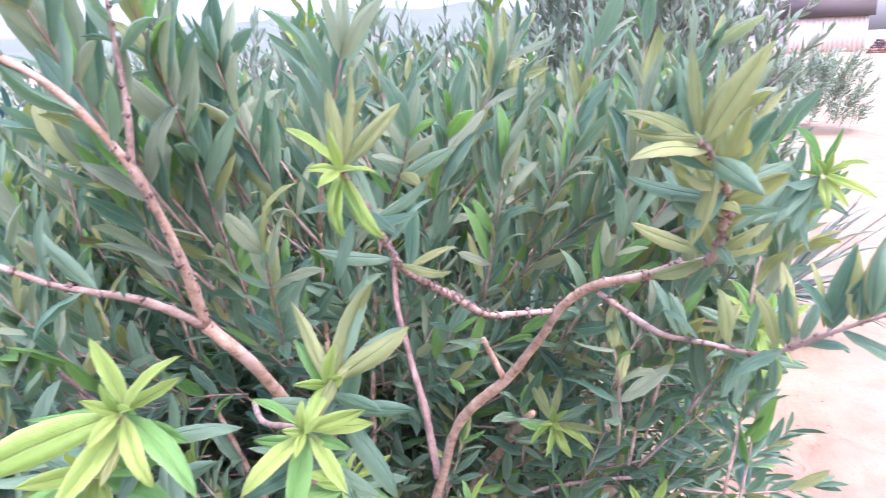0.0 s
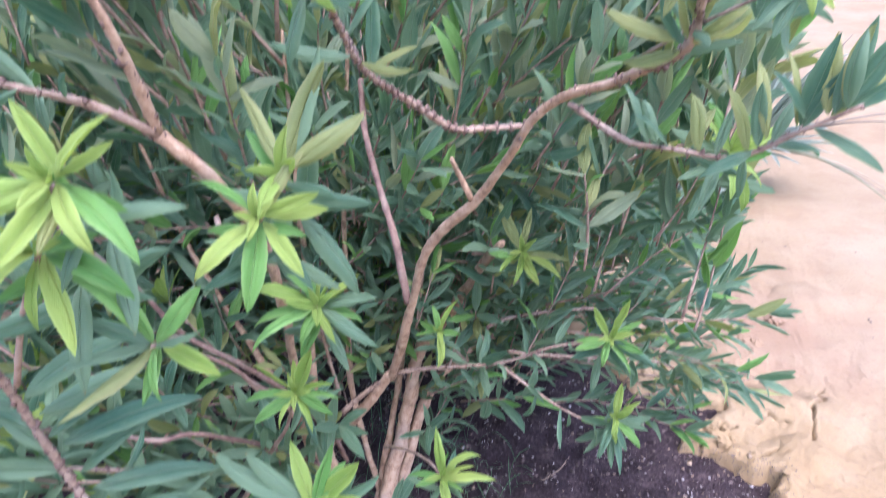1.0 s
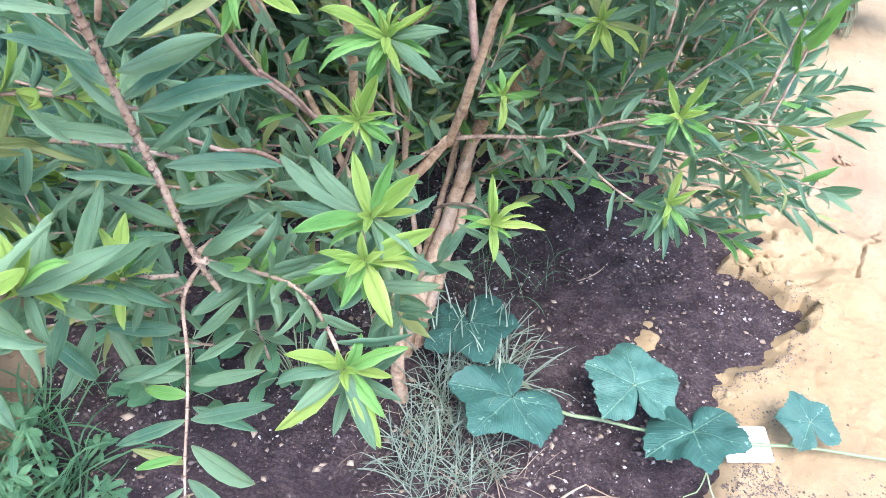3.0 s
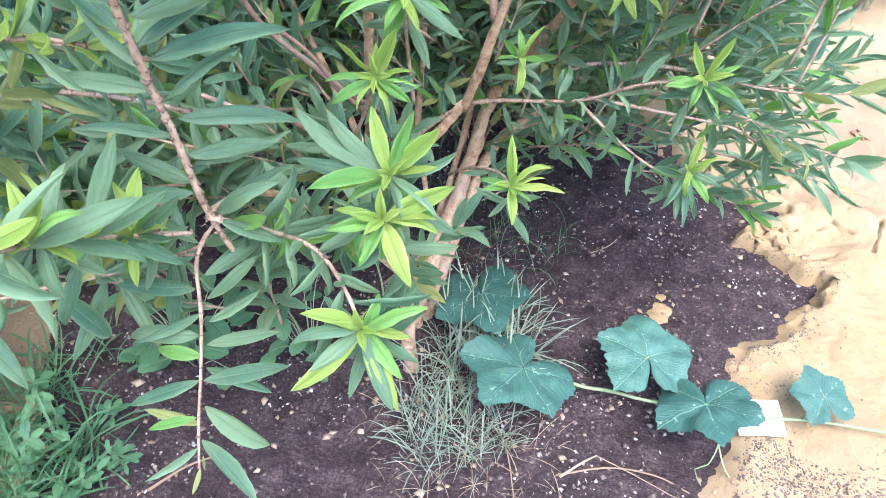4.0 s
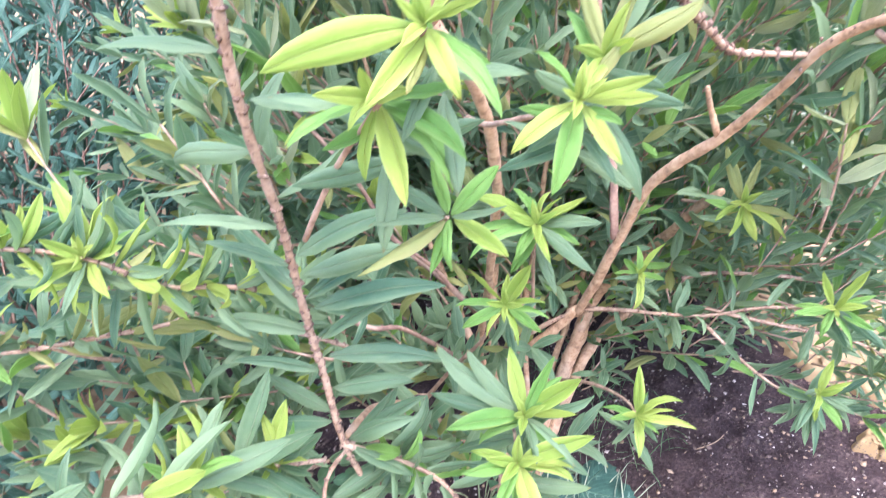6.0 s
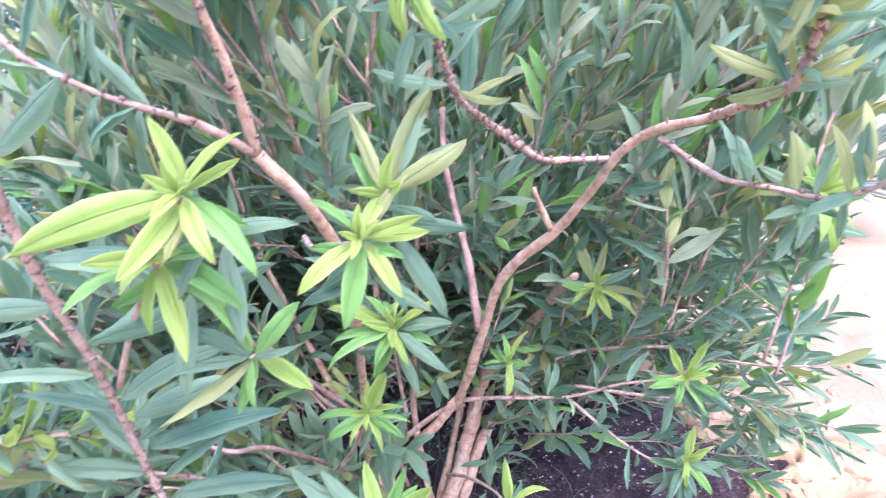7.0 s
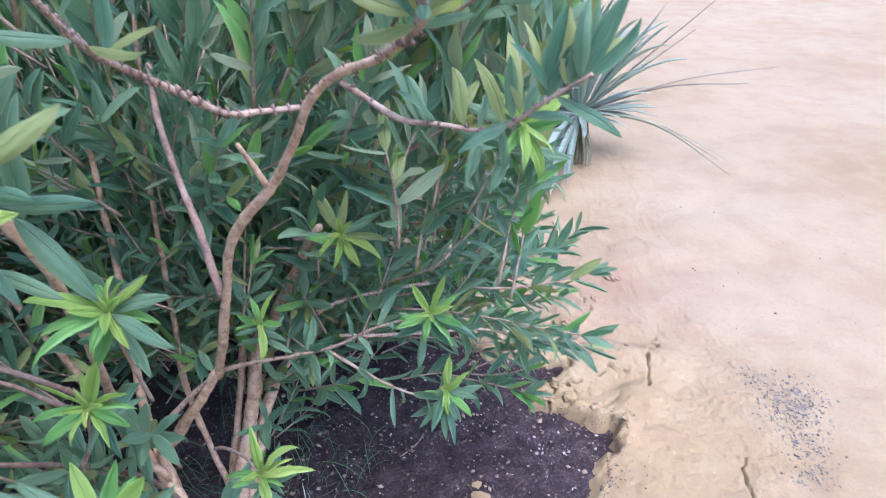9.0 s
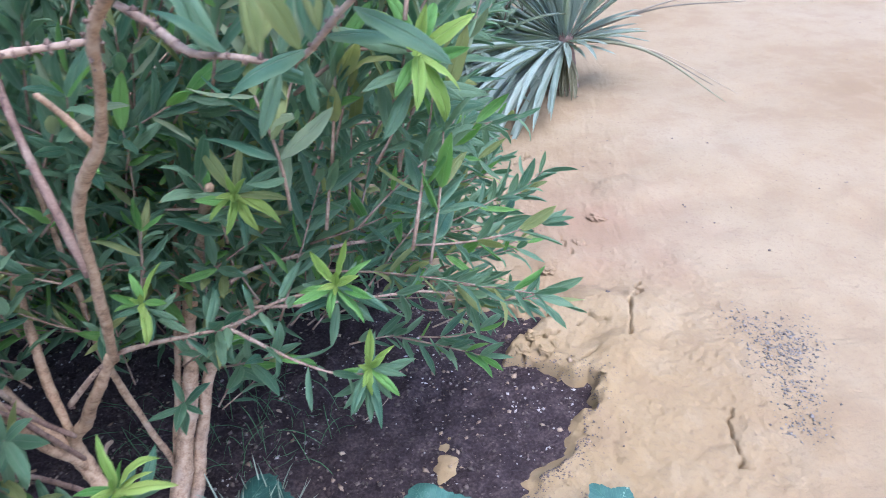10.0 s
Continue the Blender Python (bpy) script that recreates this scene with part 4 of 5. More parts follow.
# twigs reaching right, low over the bed
g_ob, g_line = branch([(-0.22, 1.20, 0.68), (-0.12, 1.20, 0.78), (-0.04, 1.19, 0.82), (0.10, 1.18, 0.86), (0.20, 1.15, 0.93), (0.288, 1.135, 0.965)], 0.0065, 0.0035, TWIG, 6)
dress(g_ob, g_line, 0.5, 0.98, 0.03, 0.062, M, 60, 0.0)
rosette(g_ob, (0.288, 1.135, 0.967), [(68, 0.078, Y), (115, 0.058, Y), (250, 0.05, G), (305, 0.07, G), (-20, 0.065, G), (200, 0.06, G), (20, 0.06, G), (330, 0.085, M)], 30)
rosette(g_ob, (0.0, 1.15, 0.934), [(140, 0.055, G), (52, 0.062, Y), (268, 0.062, Y), (180, 0.04, G), (-15, 0.045, G), (100, 0.05, G)], 30)
g2_ob, g2_line = branch([(0.10, 1.18, 0.86), (0.19, 1.17, 0.80), (0.26, 1.17, 0.765), (0.315, 1.17, 0.765)], 0.004, 0.003, TWIG, 5)
dress(g2_ob, g2_line, 0.15, 1.0, 0.022, 0.068, M, 60, -0.45)
rosette(g2_ob, (0.311, 1.17, 0.778), [(80, 0.058, Y), (38, 0.055, Y), (300, 0.075, G), (245, 0.075, M), (230, 0.09, M), (265, 0.085, M), (330, 0.06, M), (280, 0.09, M), (250, 0.045, Y)], 32)
r6_ob, r6_line = branch([(0.02, 1.36, 0.98), (0.08, 1.31, 1.01), (0.127, 1.275, 1.035)], 0.0045, 0.0035, TWIG)
rosette(r6_ob, (0.127, 1.274, 1.038), [(250, 0.058, Y), (282, 0.062, Y), (215, 0.058, Y), (325, 0.088, Y), (112, 0.09, O), (80, 0.085, O), (-8, 0.09, O), (20, 0.08, M), (170, 0.07, M)], 28)
l_ob, l_line = branch([(0.215, 0.905, 1.415), (0.24, 0.90, 1.40), (0.28, 0.86, 1.39), (0.32, 0.83, 1.395), (0.37, 0.80, 1.40), (0.41, 0.76, 1.44), (0.44, 0.73, 1.47)], 0.0045, 0.003, TWIG, 4)
for at, ang, ln, k in ((0.40, 110, 0.05, M), (0.44, 140, 0.06, M), (0.48, 62, 0.05, O), (0.55, 95, 0.062, O), (0.60, 70, 0.045, M), (0.66, 104, 0.07, O), (0.72, 190, 0.06, M), (0.74, 55, 0.05, M), (0.78, 98, 0.066, O), (0.83, 76, 0.05, M), (0.85, 100, 0.062, O), (0.89, 60, 0.060, M), (0.92, 84, 0.064, O), (0.94, 48, 0.060, O), (0.99, 74, 0.062, O), (0.96, 95, 0.056, M), (0.99, 30, 0.06, M), (0.9, -35, 0.065, M), (0.6, 250, 0.05, M), (0.75, 0, 0.06, M), (0.35, 100, 0.06, M), (0.68, 270, 0.045, M), (0.88, 120, 0.05, M), (0.5, -20, 0.05, M), (0.84, 82, 0.072, M), (0.93, 70, 0.078, M), (0.97, 62, 0.072, M), (0.7, 92, 0.06, M)):
    rosette(l_ob, l_line[int(at * (len(l_line) - 1))], [(ang, ln, k)], 18, 0.05, 1.12)
rr_ob, rr_line = branch([(0.25, 1.25, 1.2), (0.34, 1.2, 1.27), (0.42, 1.15, 1.285)], 0.004, 0.003, TWIG)
rosette(rr_ob, (0.424, 1.15, 1.285), [(290, 0.085, Y), (265, 0.08, Y), (310, 0.07, Y), (20, 0.075, Y), (130, 0.08, Y), (100, 0.075, G), (160, 0.1, M), (60, 0.06, G)], 25)
fr_ob, fr_line = branch([(0.28, 1.25, 1.38), (0.36, 1.12, 1.46), (0.44, 0.985, 1.53)], 0.004, 0.003, TWIG)
rosette(fr_ob, (0.445, 0.978, 1.533), [(258, 0.05, Y), (325, 0.055, Y), (300, 0.04, Y), (175, 0.03, Y), (110, 0.06, G), (70, 0.06, G), (200, 0.075, M), (215, 0.08, M), (235, 0.07, M), (20, 0.05, Y)], 18)
m_ob, m_line = branch([(0.05, 1.35, 0.82), (0.10, 1.38, 0.83), (0.23, 1.5, 0.79), (0.43, 1.72, 0.68), (0.56, 1.86, 0.66), (0.66, 1.95, 0.69)], 0.0055, 0.003, TWIG, 5)
dress(m_ob, m_line, 0.3, 1.0, 0.015, 0.074, M, 50, 0.2, wide=1.2)
m2_ob, m2_line = branch([(0.10, 1.3, 0.80), (0.22, 1.32, 0.79), (0.38, 1.42, 0.73), (0.47, 1.5, 0.65), (0.57, 1.55, 0.60), (0.66, 1.6, 0.60)], 0.0045, 0.0025, TWIG, 5)
dress(m2_ob, m2_line, 0.35, 1.0, 0.017, 0.076, M, 48, 0.05, wide=1.2)
# shoots on the near left flank
t_ob, t_line = branch([(-0.57, 0.42, 1.09), (-0.54, 0.45, 1.08), (-0.42, 0.53, 1.10), (-0.39, 0.58, 1.09), (-0.26, 0.62, 1.08), (-0.21, 0.7, 1.0)], 0.0035, 0.005, TWIG, 3)
rosette(t_ob, (-0.57, 0.42, 1.09), [(60, 0.07, Y), (100, 0.07, Y), (35, 0.06, O), (250, 0.05, Y), (300, 0.05, Y), (160, 0.06, Y)], 35)
t3_ob, t3_line = branch([(-0.48, 0.42, 1.25), (-0.39, 0.46, 1.24), (-0.34, 0.50, 1.20), (-0.30, 0.55, 1.18), (-0.26, 0.64, 1.12)], 0.003, 0.005, TWIG, 3)
rosette(t3_ob, (-0.39, 0.46, 1.24), [(125, 0.085, Y), (95, 0.07, M), (75, 0.07, Y), (60, 0.065, M), (105, 0.055, Y), (10, 0.06, Y), (200, 0.06, Y), (225, 0.065, Y), (210, 0.075, M), (255, 0.05, Y), (320, 0.055, Y), (290, 0.06, M)], 35)
rosette(t3_ob, (-0.48, 0.42, 1.25), [(130, 0.04, Y), (250, 0.055, Y), (280, 0.06, Y), (200, 0.045, Y), (15, 0.06, G), (90, 0.05, Y), (75, 0.06, M)], 35)
dress(t3_ob, t3_line, 0.02, 0.75, 0.010, 0.060, Y, 55, 0.55)
dress(t3_ob, t3_line, 0.05, 0.95, 0.013, 0.072, M, 60, 0.25)
dress(t_ob, t_line, 0.02, 0.45, 0.012, 0.062, O, 55, 0.45)
dress(t_ob, t_line, 0.45, 0.95, 0.03, 0.07, M, 60, 0.1)
dress(t5_ob, t5_line, 0.05, 0.9, 0.018, 0.068, M, 60, 0.3)
t4_ob, t4_line = branch([(-0.28, 0.27, 1.165), (-0.27, 0.30, 1.14), (-0.25, 0.38, 1.08), (-0.26, 0.45, 1.03), (-0.22, 0.56, 0.96)], 0.003, 0.005, TWIG, 3)
rosette(t4_ob, (-0.28, 0.27, 1.165), [(138, 0.075, Y), (115, 0.080, M), (268, 0.085, Y), (305, 0.05, Y), (22, 0.034, Y), (205, 0.065, Y), (225, 0.075, Y), (330, 0.045, Y), (175, 0.06, G)], 35, 0.15)
dress(t4_ob, t4_line, 0.15, 0.85, 0.014, 0.085, M, 58, 0.45)
dress(t4_ob, t4_line, 0.3, 0.9, 0.022, 0.062, Y, 50, 0.8)
rosette(t4_ob, (-0.25, 0.40, 1.07), [(85, 0.065, Y), (68, 0.055, Y), (105, 0.06, M), (45, 0.06, G), (250, 0.06, M), (300, 0.055, M)], 35)
rosette(t4_ob, (-0.24, 0.50, 1.0), [(100, 0.06, Y), (20, 0.04, Y), (270, 0.055, Y), (140, 0.06, M), (45, 0.06, M), (60, 0.05, G)], 35)
rw_ob, rw_line = branch([(-0.10, 0.62, 1.27), (-0.06, 0.55, 1.32), (-0.033, 0.50, 1.352)], 0.0035, 0.003, TWIG)
for ang, ln, k in ((50, 0.05, G), (-25, 0.055, Y), (280, 0.036, G), (265, 0.045, G), (190, 0.05, M), (225, 0.075, O), (110, 0.042, G), (150, 0.05, M), (10, 0.05, M)):
    rosette(rw_ob, (-0.033, 0.50, 1.352), [(ang, ln, k)], 25)

dress(s4_ob, s4_line, 0.66, 1.0, 0.016, 0.085, "mature", 50, 0.2)
dress(s6_ob, s6_line, 0.7, 1.0, 0.018, 0.09, "mature", 50, 0.25)
dress(s8_ob, s8_line, 0.74, 1.0, 0.018, 0.09, "mature", 50, 0.25)


# the mass of foliage behind and beside
def shoots(n, place, seed, lean, length, gap, leaf_len):
    """Leafy twigs: leaves and twig lines. place(g) gives a base or None; lean(p) gives the direction."""
    g = random.Random(seed)
    rows, twigs, tips = [], [], []
    while len(twigs) < n:
        p = place(g)
        if p is None:
            continue
        w = Vector(lean(p, g)).normalized()
        ln = length * g.uniform(0.6, 1.3)
        sag = Vector((g.uniform(-0.3, 0.3), g.uniform(-0.3, 0.3), g.uniform(-0.2, 0.35)))
        pts = [p + w * (ln * t) + sag * (ln * t * t * 0.5) for t in (0, 0.33, 0.66, 1.0)]
        line = spline([tuple(q) for q in pts], 0.03)
        twigs.append(line)
        d, u, v = frames_along(line)
        seg = np.concatenate([[0], np.cumsum(np.linalg.norm(np.diff(line, axis=0), axis=1))])
        s, a = 0.12 * seg[-1], g.uniform(0, 6)
        while s <= seg[-1]:
            i = min(len(line) - 1, int(np.searchsorted(seg, s)))
            f = s / seg[-1]
            sp = radians(g.uniform(28, 60) - 18 * f ** 3)
            rad = u[i] * math.cos(a) + v[i] * math.sin(a)
            way = d[i] * math.cos(sp) + rad * math.sin(sp) + np.array((0, 0, g.uniform(0.15, 0.85) if p.z > 1.1 else g.uniform(-0.35, 0.25)))
            face = 0.55 * d[i] + 0.8 * np.array((w.x, w.y, 0.4 if p.z > 1.2 else 1.0)) + 0.55 * np.array((g.uniform(-1, 1), g.uniform(-1, 1), g.uniform(-0.3, 1)))
            rows.append((*line[i], *way, *face, leaf_len * g.uniform(0.65, 1.2), g.uniform(0.8, 1.2)))
            s += gap * g.uniform(0.6, 1.4)
            a += 2.4 + g.uniform(-0.3, 0.3)
        tips.append((line[-1], d[-1], u[-1], v[-1]))
    return rows, twigs, tips


def twig_mesh(name, twigs, r0, r1, material):
    vs, fs, base = [], [], 0
    for k, line in enumerate(twigs):
        v, t = tri_quads(*tube_arrays(line, r0, r1, 5, 0.2, 0, k))
        vs.append(v)
        fs.append(t + base)
        base += len(v)
    return raw_mesh(name, np.vstack(vs), np.vstack(fs), material)


def in_shrub(p):
    x, y, z = p
    if x > 0.40 - 0.1 * max(0, z - 0.9):
        return False
    round_ = abs((x + 0.38) / 0.84) ** 3 + abs((y - 1.75) / 1.3) ** 3
    if round_ > 1 + 0.12 * math.sin(7 * x + 5 * y):
        return False
    if z > (1.45 if x > -0.35 else 1.36) - 0.4 * round_ ** 2 * (1 if y > 1.4 else 0.3) + 0.08 * math.sin(3 * x + 2 * y):
        return False
    if x > -0.1:
        front = 1.2 if z > 1.12 else 1.36
        if z < 0.62:
            return y > (1.95 if z < 0.35 else 1.62) and x < 0.52
        return y > front + max(0, x - 0.2) * 0.6
    if x > -0.42:
        if z < 1.0:
            return y > 1.6 and z > 0.22
        return y > (1.22 if z < 1.2 else 0.84)
    return y > max(0.62, 0.38 - 0.8 * x) and z > (0.62 if y < 1.2 else 0.3) and z < 0.85 + 0.9 * (y - 0.4)


def shrub_place(g):
    p = Vector((g.uniform(-1.9, 0.65), g.uniform(0.5, 3.0), g.uniform(0.1, 1.6)))
    if p.x > -0.05 and p.z < 1.2 and g.random() < (0.76 if p.y < 1.65 else 0.48):
        return None
    if p.x < -0.2 and p.y < 1.15 and 0.9 < p.z < 1.32 and g.random() < 0.35:
        return None
    return p if in_shrub(p) else None


def shrub_lean(p, g):
    o = Vector((p.x + 0.25, p.y - 1.45, 0))
    o = o.normalized() * 0.55 if o.length > 0.05 else Vector((0, 0, 0))
    if p.x > 0.15:
        o.x *= 0.35
    rise = 1.0 if p.z > 1.1 else 0.35
    return (o.x + g.uniform(-0.4, 0.4), o.y + g.uniform(-0.4, 0.4), rise + g.uniform(-0.5, 0.4))


rows_, twigs_, tips_ = shoots(1400, shrub_place, 3, shrub_lean, 0.24, 0.015, 0.098)


def flank_place(g):
    p = Vector((g.uniform(-0.62, -0.26), g.uniform(0.46, 1.15), g.uniform(0.45, 1.2)))
    if p.x > -0.42 and p.z > 0.92:
        return None
    return p if 0.58 + 0.08 * math.sin(9 * p.x) < p.z < 0.92 + 0.9 * (p.y - 0.4) and p.y > 0.62 - 0.5 * (-0.3 - p.x) else None


def flank_lean(p, g):
    return (-0.25 + g.uniform(-0.4, 0.4), -0.45 + g.uniform(-0.4, 0.4), 0.55 + g.uniform(-0.3, 0.3))


def right_place(g):
    return Vector((g.uniform(0.12, 0.40), g.uniform(1.45, 2.1), g.uniform(0.45, 0.95)))


r3_, t3_, _ = shoots(36, right_place, 14, lambda p, g: (0.9 + g.uniform(-0.3, 0.3), g.uniform(-0.4, 0.2), 0.12 + g.uniform(-0.2, 0.2)), 0.21, 0.015, 0.078)
r4_, t4_, _ = shoots(50, lambda g: Vector((g.uniform(0.2, 0.42), g.uniform(1.15, 1.7), g.uniform(0.95, 1.45))), 15, lambda p, g: (0.3 + g.uniform(-0.3, 0.3), g.uniform(-0.4, 0.3), 0.7), 0.22, 0.016, 0.098)
r2_, t2_, p2_ = shoots(55, flank_place, 13, flank_lean, 0.18, 0.015, 0.088)
r5_, t5_, _ = shoots(120, lambda g: Vector((g.uniform(-0.75, 0.1), g.uniform(1.62, 2.15), g.uniform(0.3, 0.95))), 16, lambda p, g: (g.uniform(-0.5, 0.5), g.uniform(-0.6, 0.3), 0.5), 0.22, 0.016, 0.09)
r6_, t6_, _ = shoots(70, lambda g: Vector((g.uniform(-0.45, 0.05), g.uniform(1.28, 1.6), g.uniform(0.55, 1.1))), 18, lambda p, g: (g.uniform(-0.6, 0.6), g.uniform(-0.7, 0.2), 0.5), 0.18, 0.016, 0.078)
r7_, t7_, _ = shoots(20, lambda g: Vector((g.uniform(-0.42, -0.12), g.uniform(0.8, 1.12), g.uniform(0.5, 0.82))), 19, lambda p, g: (g.uniform(-0.5, 0.5), g.uniform(-0.7, 0.1), 0.6), 0.17, 0.014, 0.084)
r8_, t8_, _ = shoots(10, lambda g: Vector((g.uniform(0.24, 0.38), g.uniform(1.9, 2.4), g.uniform(0.45, 0.72))), 20, lambda p, g: (0.7 + g.uniform(-0.3, 0.3), g.uniform(-0.5, 0.2), 0.3 + g.uniform(-0.2, 0.3)), 0.2, 0.015, 0.085)
rows_, twigs_, tips_ = rows_ + r8_ + r2_ + r3_ + r4_ + r5_ + r6_ + r7_, twigs_ + t8_ + t2_ + t3_ + t4_ + t5_ + t6_ + t7_, tips_
off = np.array(SHRUB_AT)
rows_ = np.array(rows_)
rows_[:, :3] -= off
# crown more olive than the inside and paler, partly glare painted into the colour
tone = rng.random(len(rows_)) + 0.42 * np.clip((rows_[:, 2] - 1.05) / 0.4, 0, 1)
for nm, lo, hi, mat in (("foliage", 0.0, 0.85, MATURE), ("foliage", 0.85, 0.92, MID), ("foliage", 0.92, 1.03, OLIVE), ("foliage", 1.03, 2.0, PALE_GLARE)):
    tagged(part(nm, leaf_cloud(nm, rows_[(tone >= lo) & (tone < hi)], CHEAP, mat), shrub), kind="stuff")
tagged(part("twig_tangle", twig_mesh("twig_tangle", [l - off for l in twigs_], 0.0027, 0.0013, TWIG), shrub), kind="stuff")
fresh = []
gt = random.Random(5)
for chance, size, (p, d, u, v) in [(0.42, 1.4, t) for t in p2_] + [(0.08, 1.0, t) for t in tips_]:
    if gt.random() < chance:
        for k in range(7):
            a = k * 0.95 + gt.random()
            sp = radians(gt.uniform(20, 65))
            fresh.append((*(p - off), *(d * math.cos(sp) + (u * math.cos(a) + v * math.sin(a)) * math.sin(sp)), *d, size * gt.uniform(0.035, 0.07), 1.0))
tagged(part("young_leaves", leaf_cloud("young_leaves", fresh, [leaf_template(0.24, 0.4, 0.8, 0.5, 6, 5, 0.8, 0.4)], YOUNG), shrub), kind="stuff")

# ---------------------------------------------------------------- gourd vine on the bed
def gourd_leaf_mesh(seed):
    g = np.random.default_rng(seed)
    n, k = 96, 11
    a = np.linspace(-math.pi * 0.985, math.pi * 0.985, n)
    lobes = np.array((-2.35, -1.15, 0.0, 1.15, 2.35)) + g.uniform(-0.1, 0.1, 5)
    r = 0.80 + 0.05 * np.sin(2 * a + g.random() * 6)
    for i, l in enumerate(lobes):
        r = r + (0.30 if i == 2 else 0.20) * np.clip(1 - np.abs(a - l) / 0.50, 0, 1) ** 1.15 * g.uniform(0.8, 1.2)
    r *= 1 - 0.60 * np.exp(-((np.abs(a) - math.pi) / 0.17) ** 2)
    r *= 1 + 0.05 * (np.abs(((a * 5.5 + 0.3) % 1.0) - 0.5) * 2 - 0.5) + 0.015 * g.normal(size=n)
    s = np.linspace(0.03, 1, k)
    R = s[:, None] * r[None]
    near = np.min(np.abs(a[:, None] - lobes[None]), axis=1)
    x, y = R * np.sin(a), R * np.cos(a)
    z = 0.13 * R ** 1.2 * np.minimum(near / 0.5, 1) - 0.16 * R ** 2.4 + 0.075 * np.sin(5 * a + g.random() * 6)[None] * s[:, None] ** 2 + 0.09 * (value_noise(x, y, 4, seed) - 0.5)
    v = np.stack([x, y, z], -1).reshape(-1, 3) * 0.5
    uv = np.stack([near[None] * R, R], -1).reshape(-1, 2)
    i, j = np.meshgrid(np.arange(k - 1), np.arange(n - 1), indexing="ij")
    f = np.stack([i * n + j, (i + 1) * n + j, (i + 1) * n + j + 1, i * n + j + 1], -1).reshape(-1, 4)
    return raw_mesh("gourd_leaf", v, f, GOURD, uv)


vine = thing("gourd_vine", "creeping gourd vine with broad blue-green lobed leaves across the bed", "vine", at=(0.2, 1.23, 0))
VAT = Vector((0.2, 1.23, 0))
vine_pts = [(-0.05, 1.4, 0.03), (0.1, 1.28, 0.04), (0.21, 1.235, 0.035), (0.31, 1.25, 0.03), (0.42, 1.26, 0.03), (0.64, 1.30, 0.035), (0.79, 1.345, 0.035), (1.01, 1.38, 0.04), (1.12, 1.37, 0.05)]
part("vine_stem", stem_mesh("vine_stem", [tuple(Vector(p) - VAT) for p in vine_pts], 0.0048, 0.004, VINE, 8)[0], vine)
for k, (c, root, size, turn, tx, ty) in enumerate((((-0.085, 1.365, 0.12), (0.02, 1.33, 0.04), 0.255, -150, 12, 8), ((0.088, 1.165, 0.12), (0.19, 1.24, 0.04), 0.265, 160, 18, -10), ((0.37, 1.343, 0.095), (0.31, 1.25, 0.035), 0.24, 20, 8, 10), ((0.52, 1.245, 0.10), (0.53, 1.275, 0.035), 0.235, -165, 18, 12), ((0.79, 1.385, 0.085), (0.76, 1.34, 0.035), 0.145, 35, 18, 0))):
    m = Matrix.Translation(Vector(c) - VAT) @ Euler((radians(tx), radians(ty), radians(turn)), "XYZ").to_matrix().to_4x4() @ Matrix.Scale(size * 1.12, 4)
    part("leaf", gourd_leaf_mesh(20 + k), vine, "", m)
    a, b = Vector(root) - VAT, Vector(c) - VAT
    part("leaf_stalk", stem_mesh("leaf_stalk", [tuple(a), tuple(a.lerp(b, 0.5) + Vector((0, 0, 0.015))), tuple(b - Vector((0, 0, 0.006)))], 0.0045, 0.0035, VINE, 7)[0], vine)
for pts in ([(0.58, 1.29, 0.03), (0.575, 1.2, 0.02), (0.56, 1.15, 0.0), (0.53, 1.12, 0.01), (0.55, 1.09, 0.0)], [(0.575, 1.2, 0.02), (0.6, 1.15, 0.0), (0.64, 1.11, 0.0), (0.66, 1.12, 0.005)]):
    part("tendril", stem_mesh("tendril", [tuple(Vector(p) - VAT) for p in pts], 0.0022, 0.0014, VINE, 5)[0], vine)


# ---------------------------------------------------------------- bits on the ground
def chip():
    bm = bmesh.new()
    bmesh.ops.create_cube(bm, size=1)
    for v in bm.verts:
        v.co = Vector((v.co.x * 0.115, v.co.y * 0.10, v.co.z * 0.008))
        v.co.x += 0.05 * v.co.y
    bmesh.ops.subdivide_edges(bm, edges=[e for e in bm.edges if abs(e.verts[0].co.z - e.verts[1].co.z) < 1e-4], cuts=3, use_grid_fill=True)
    for v in bm.verts:
        v.co += Vector((noise.noise(v.co * 60), noise.noise(v.co * 60 + Vector((5, 0, 0))), 0.3 * noise.noise(v.co * 40))) * 0.003
    bmesh.ops.bevel(bm, geom=[e for e in bm.edges if e.calc_face_angle(0) > 0.6], offset=0.0015, segments=2, affect="EDGES")
    me = bpy.data.meshes.new("tile_shard")
    bm.to_mesh(me)
    bm.free()
    me.materials.append(CHIP)
    return me


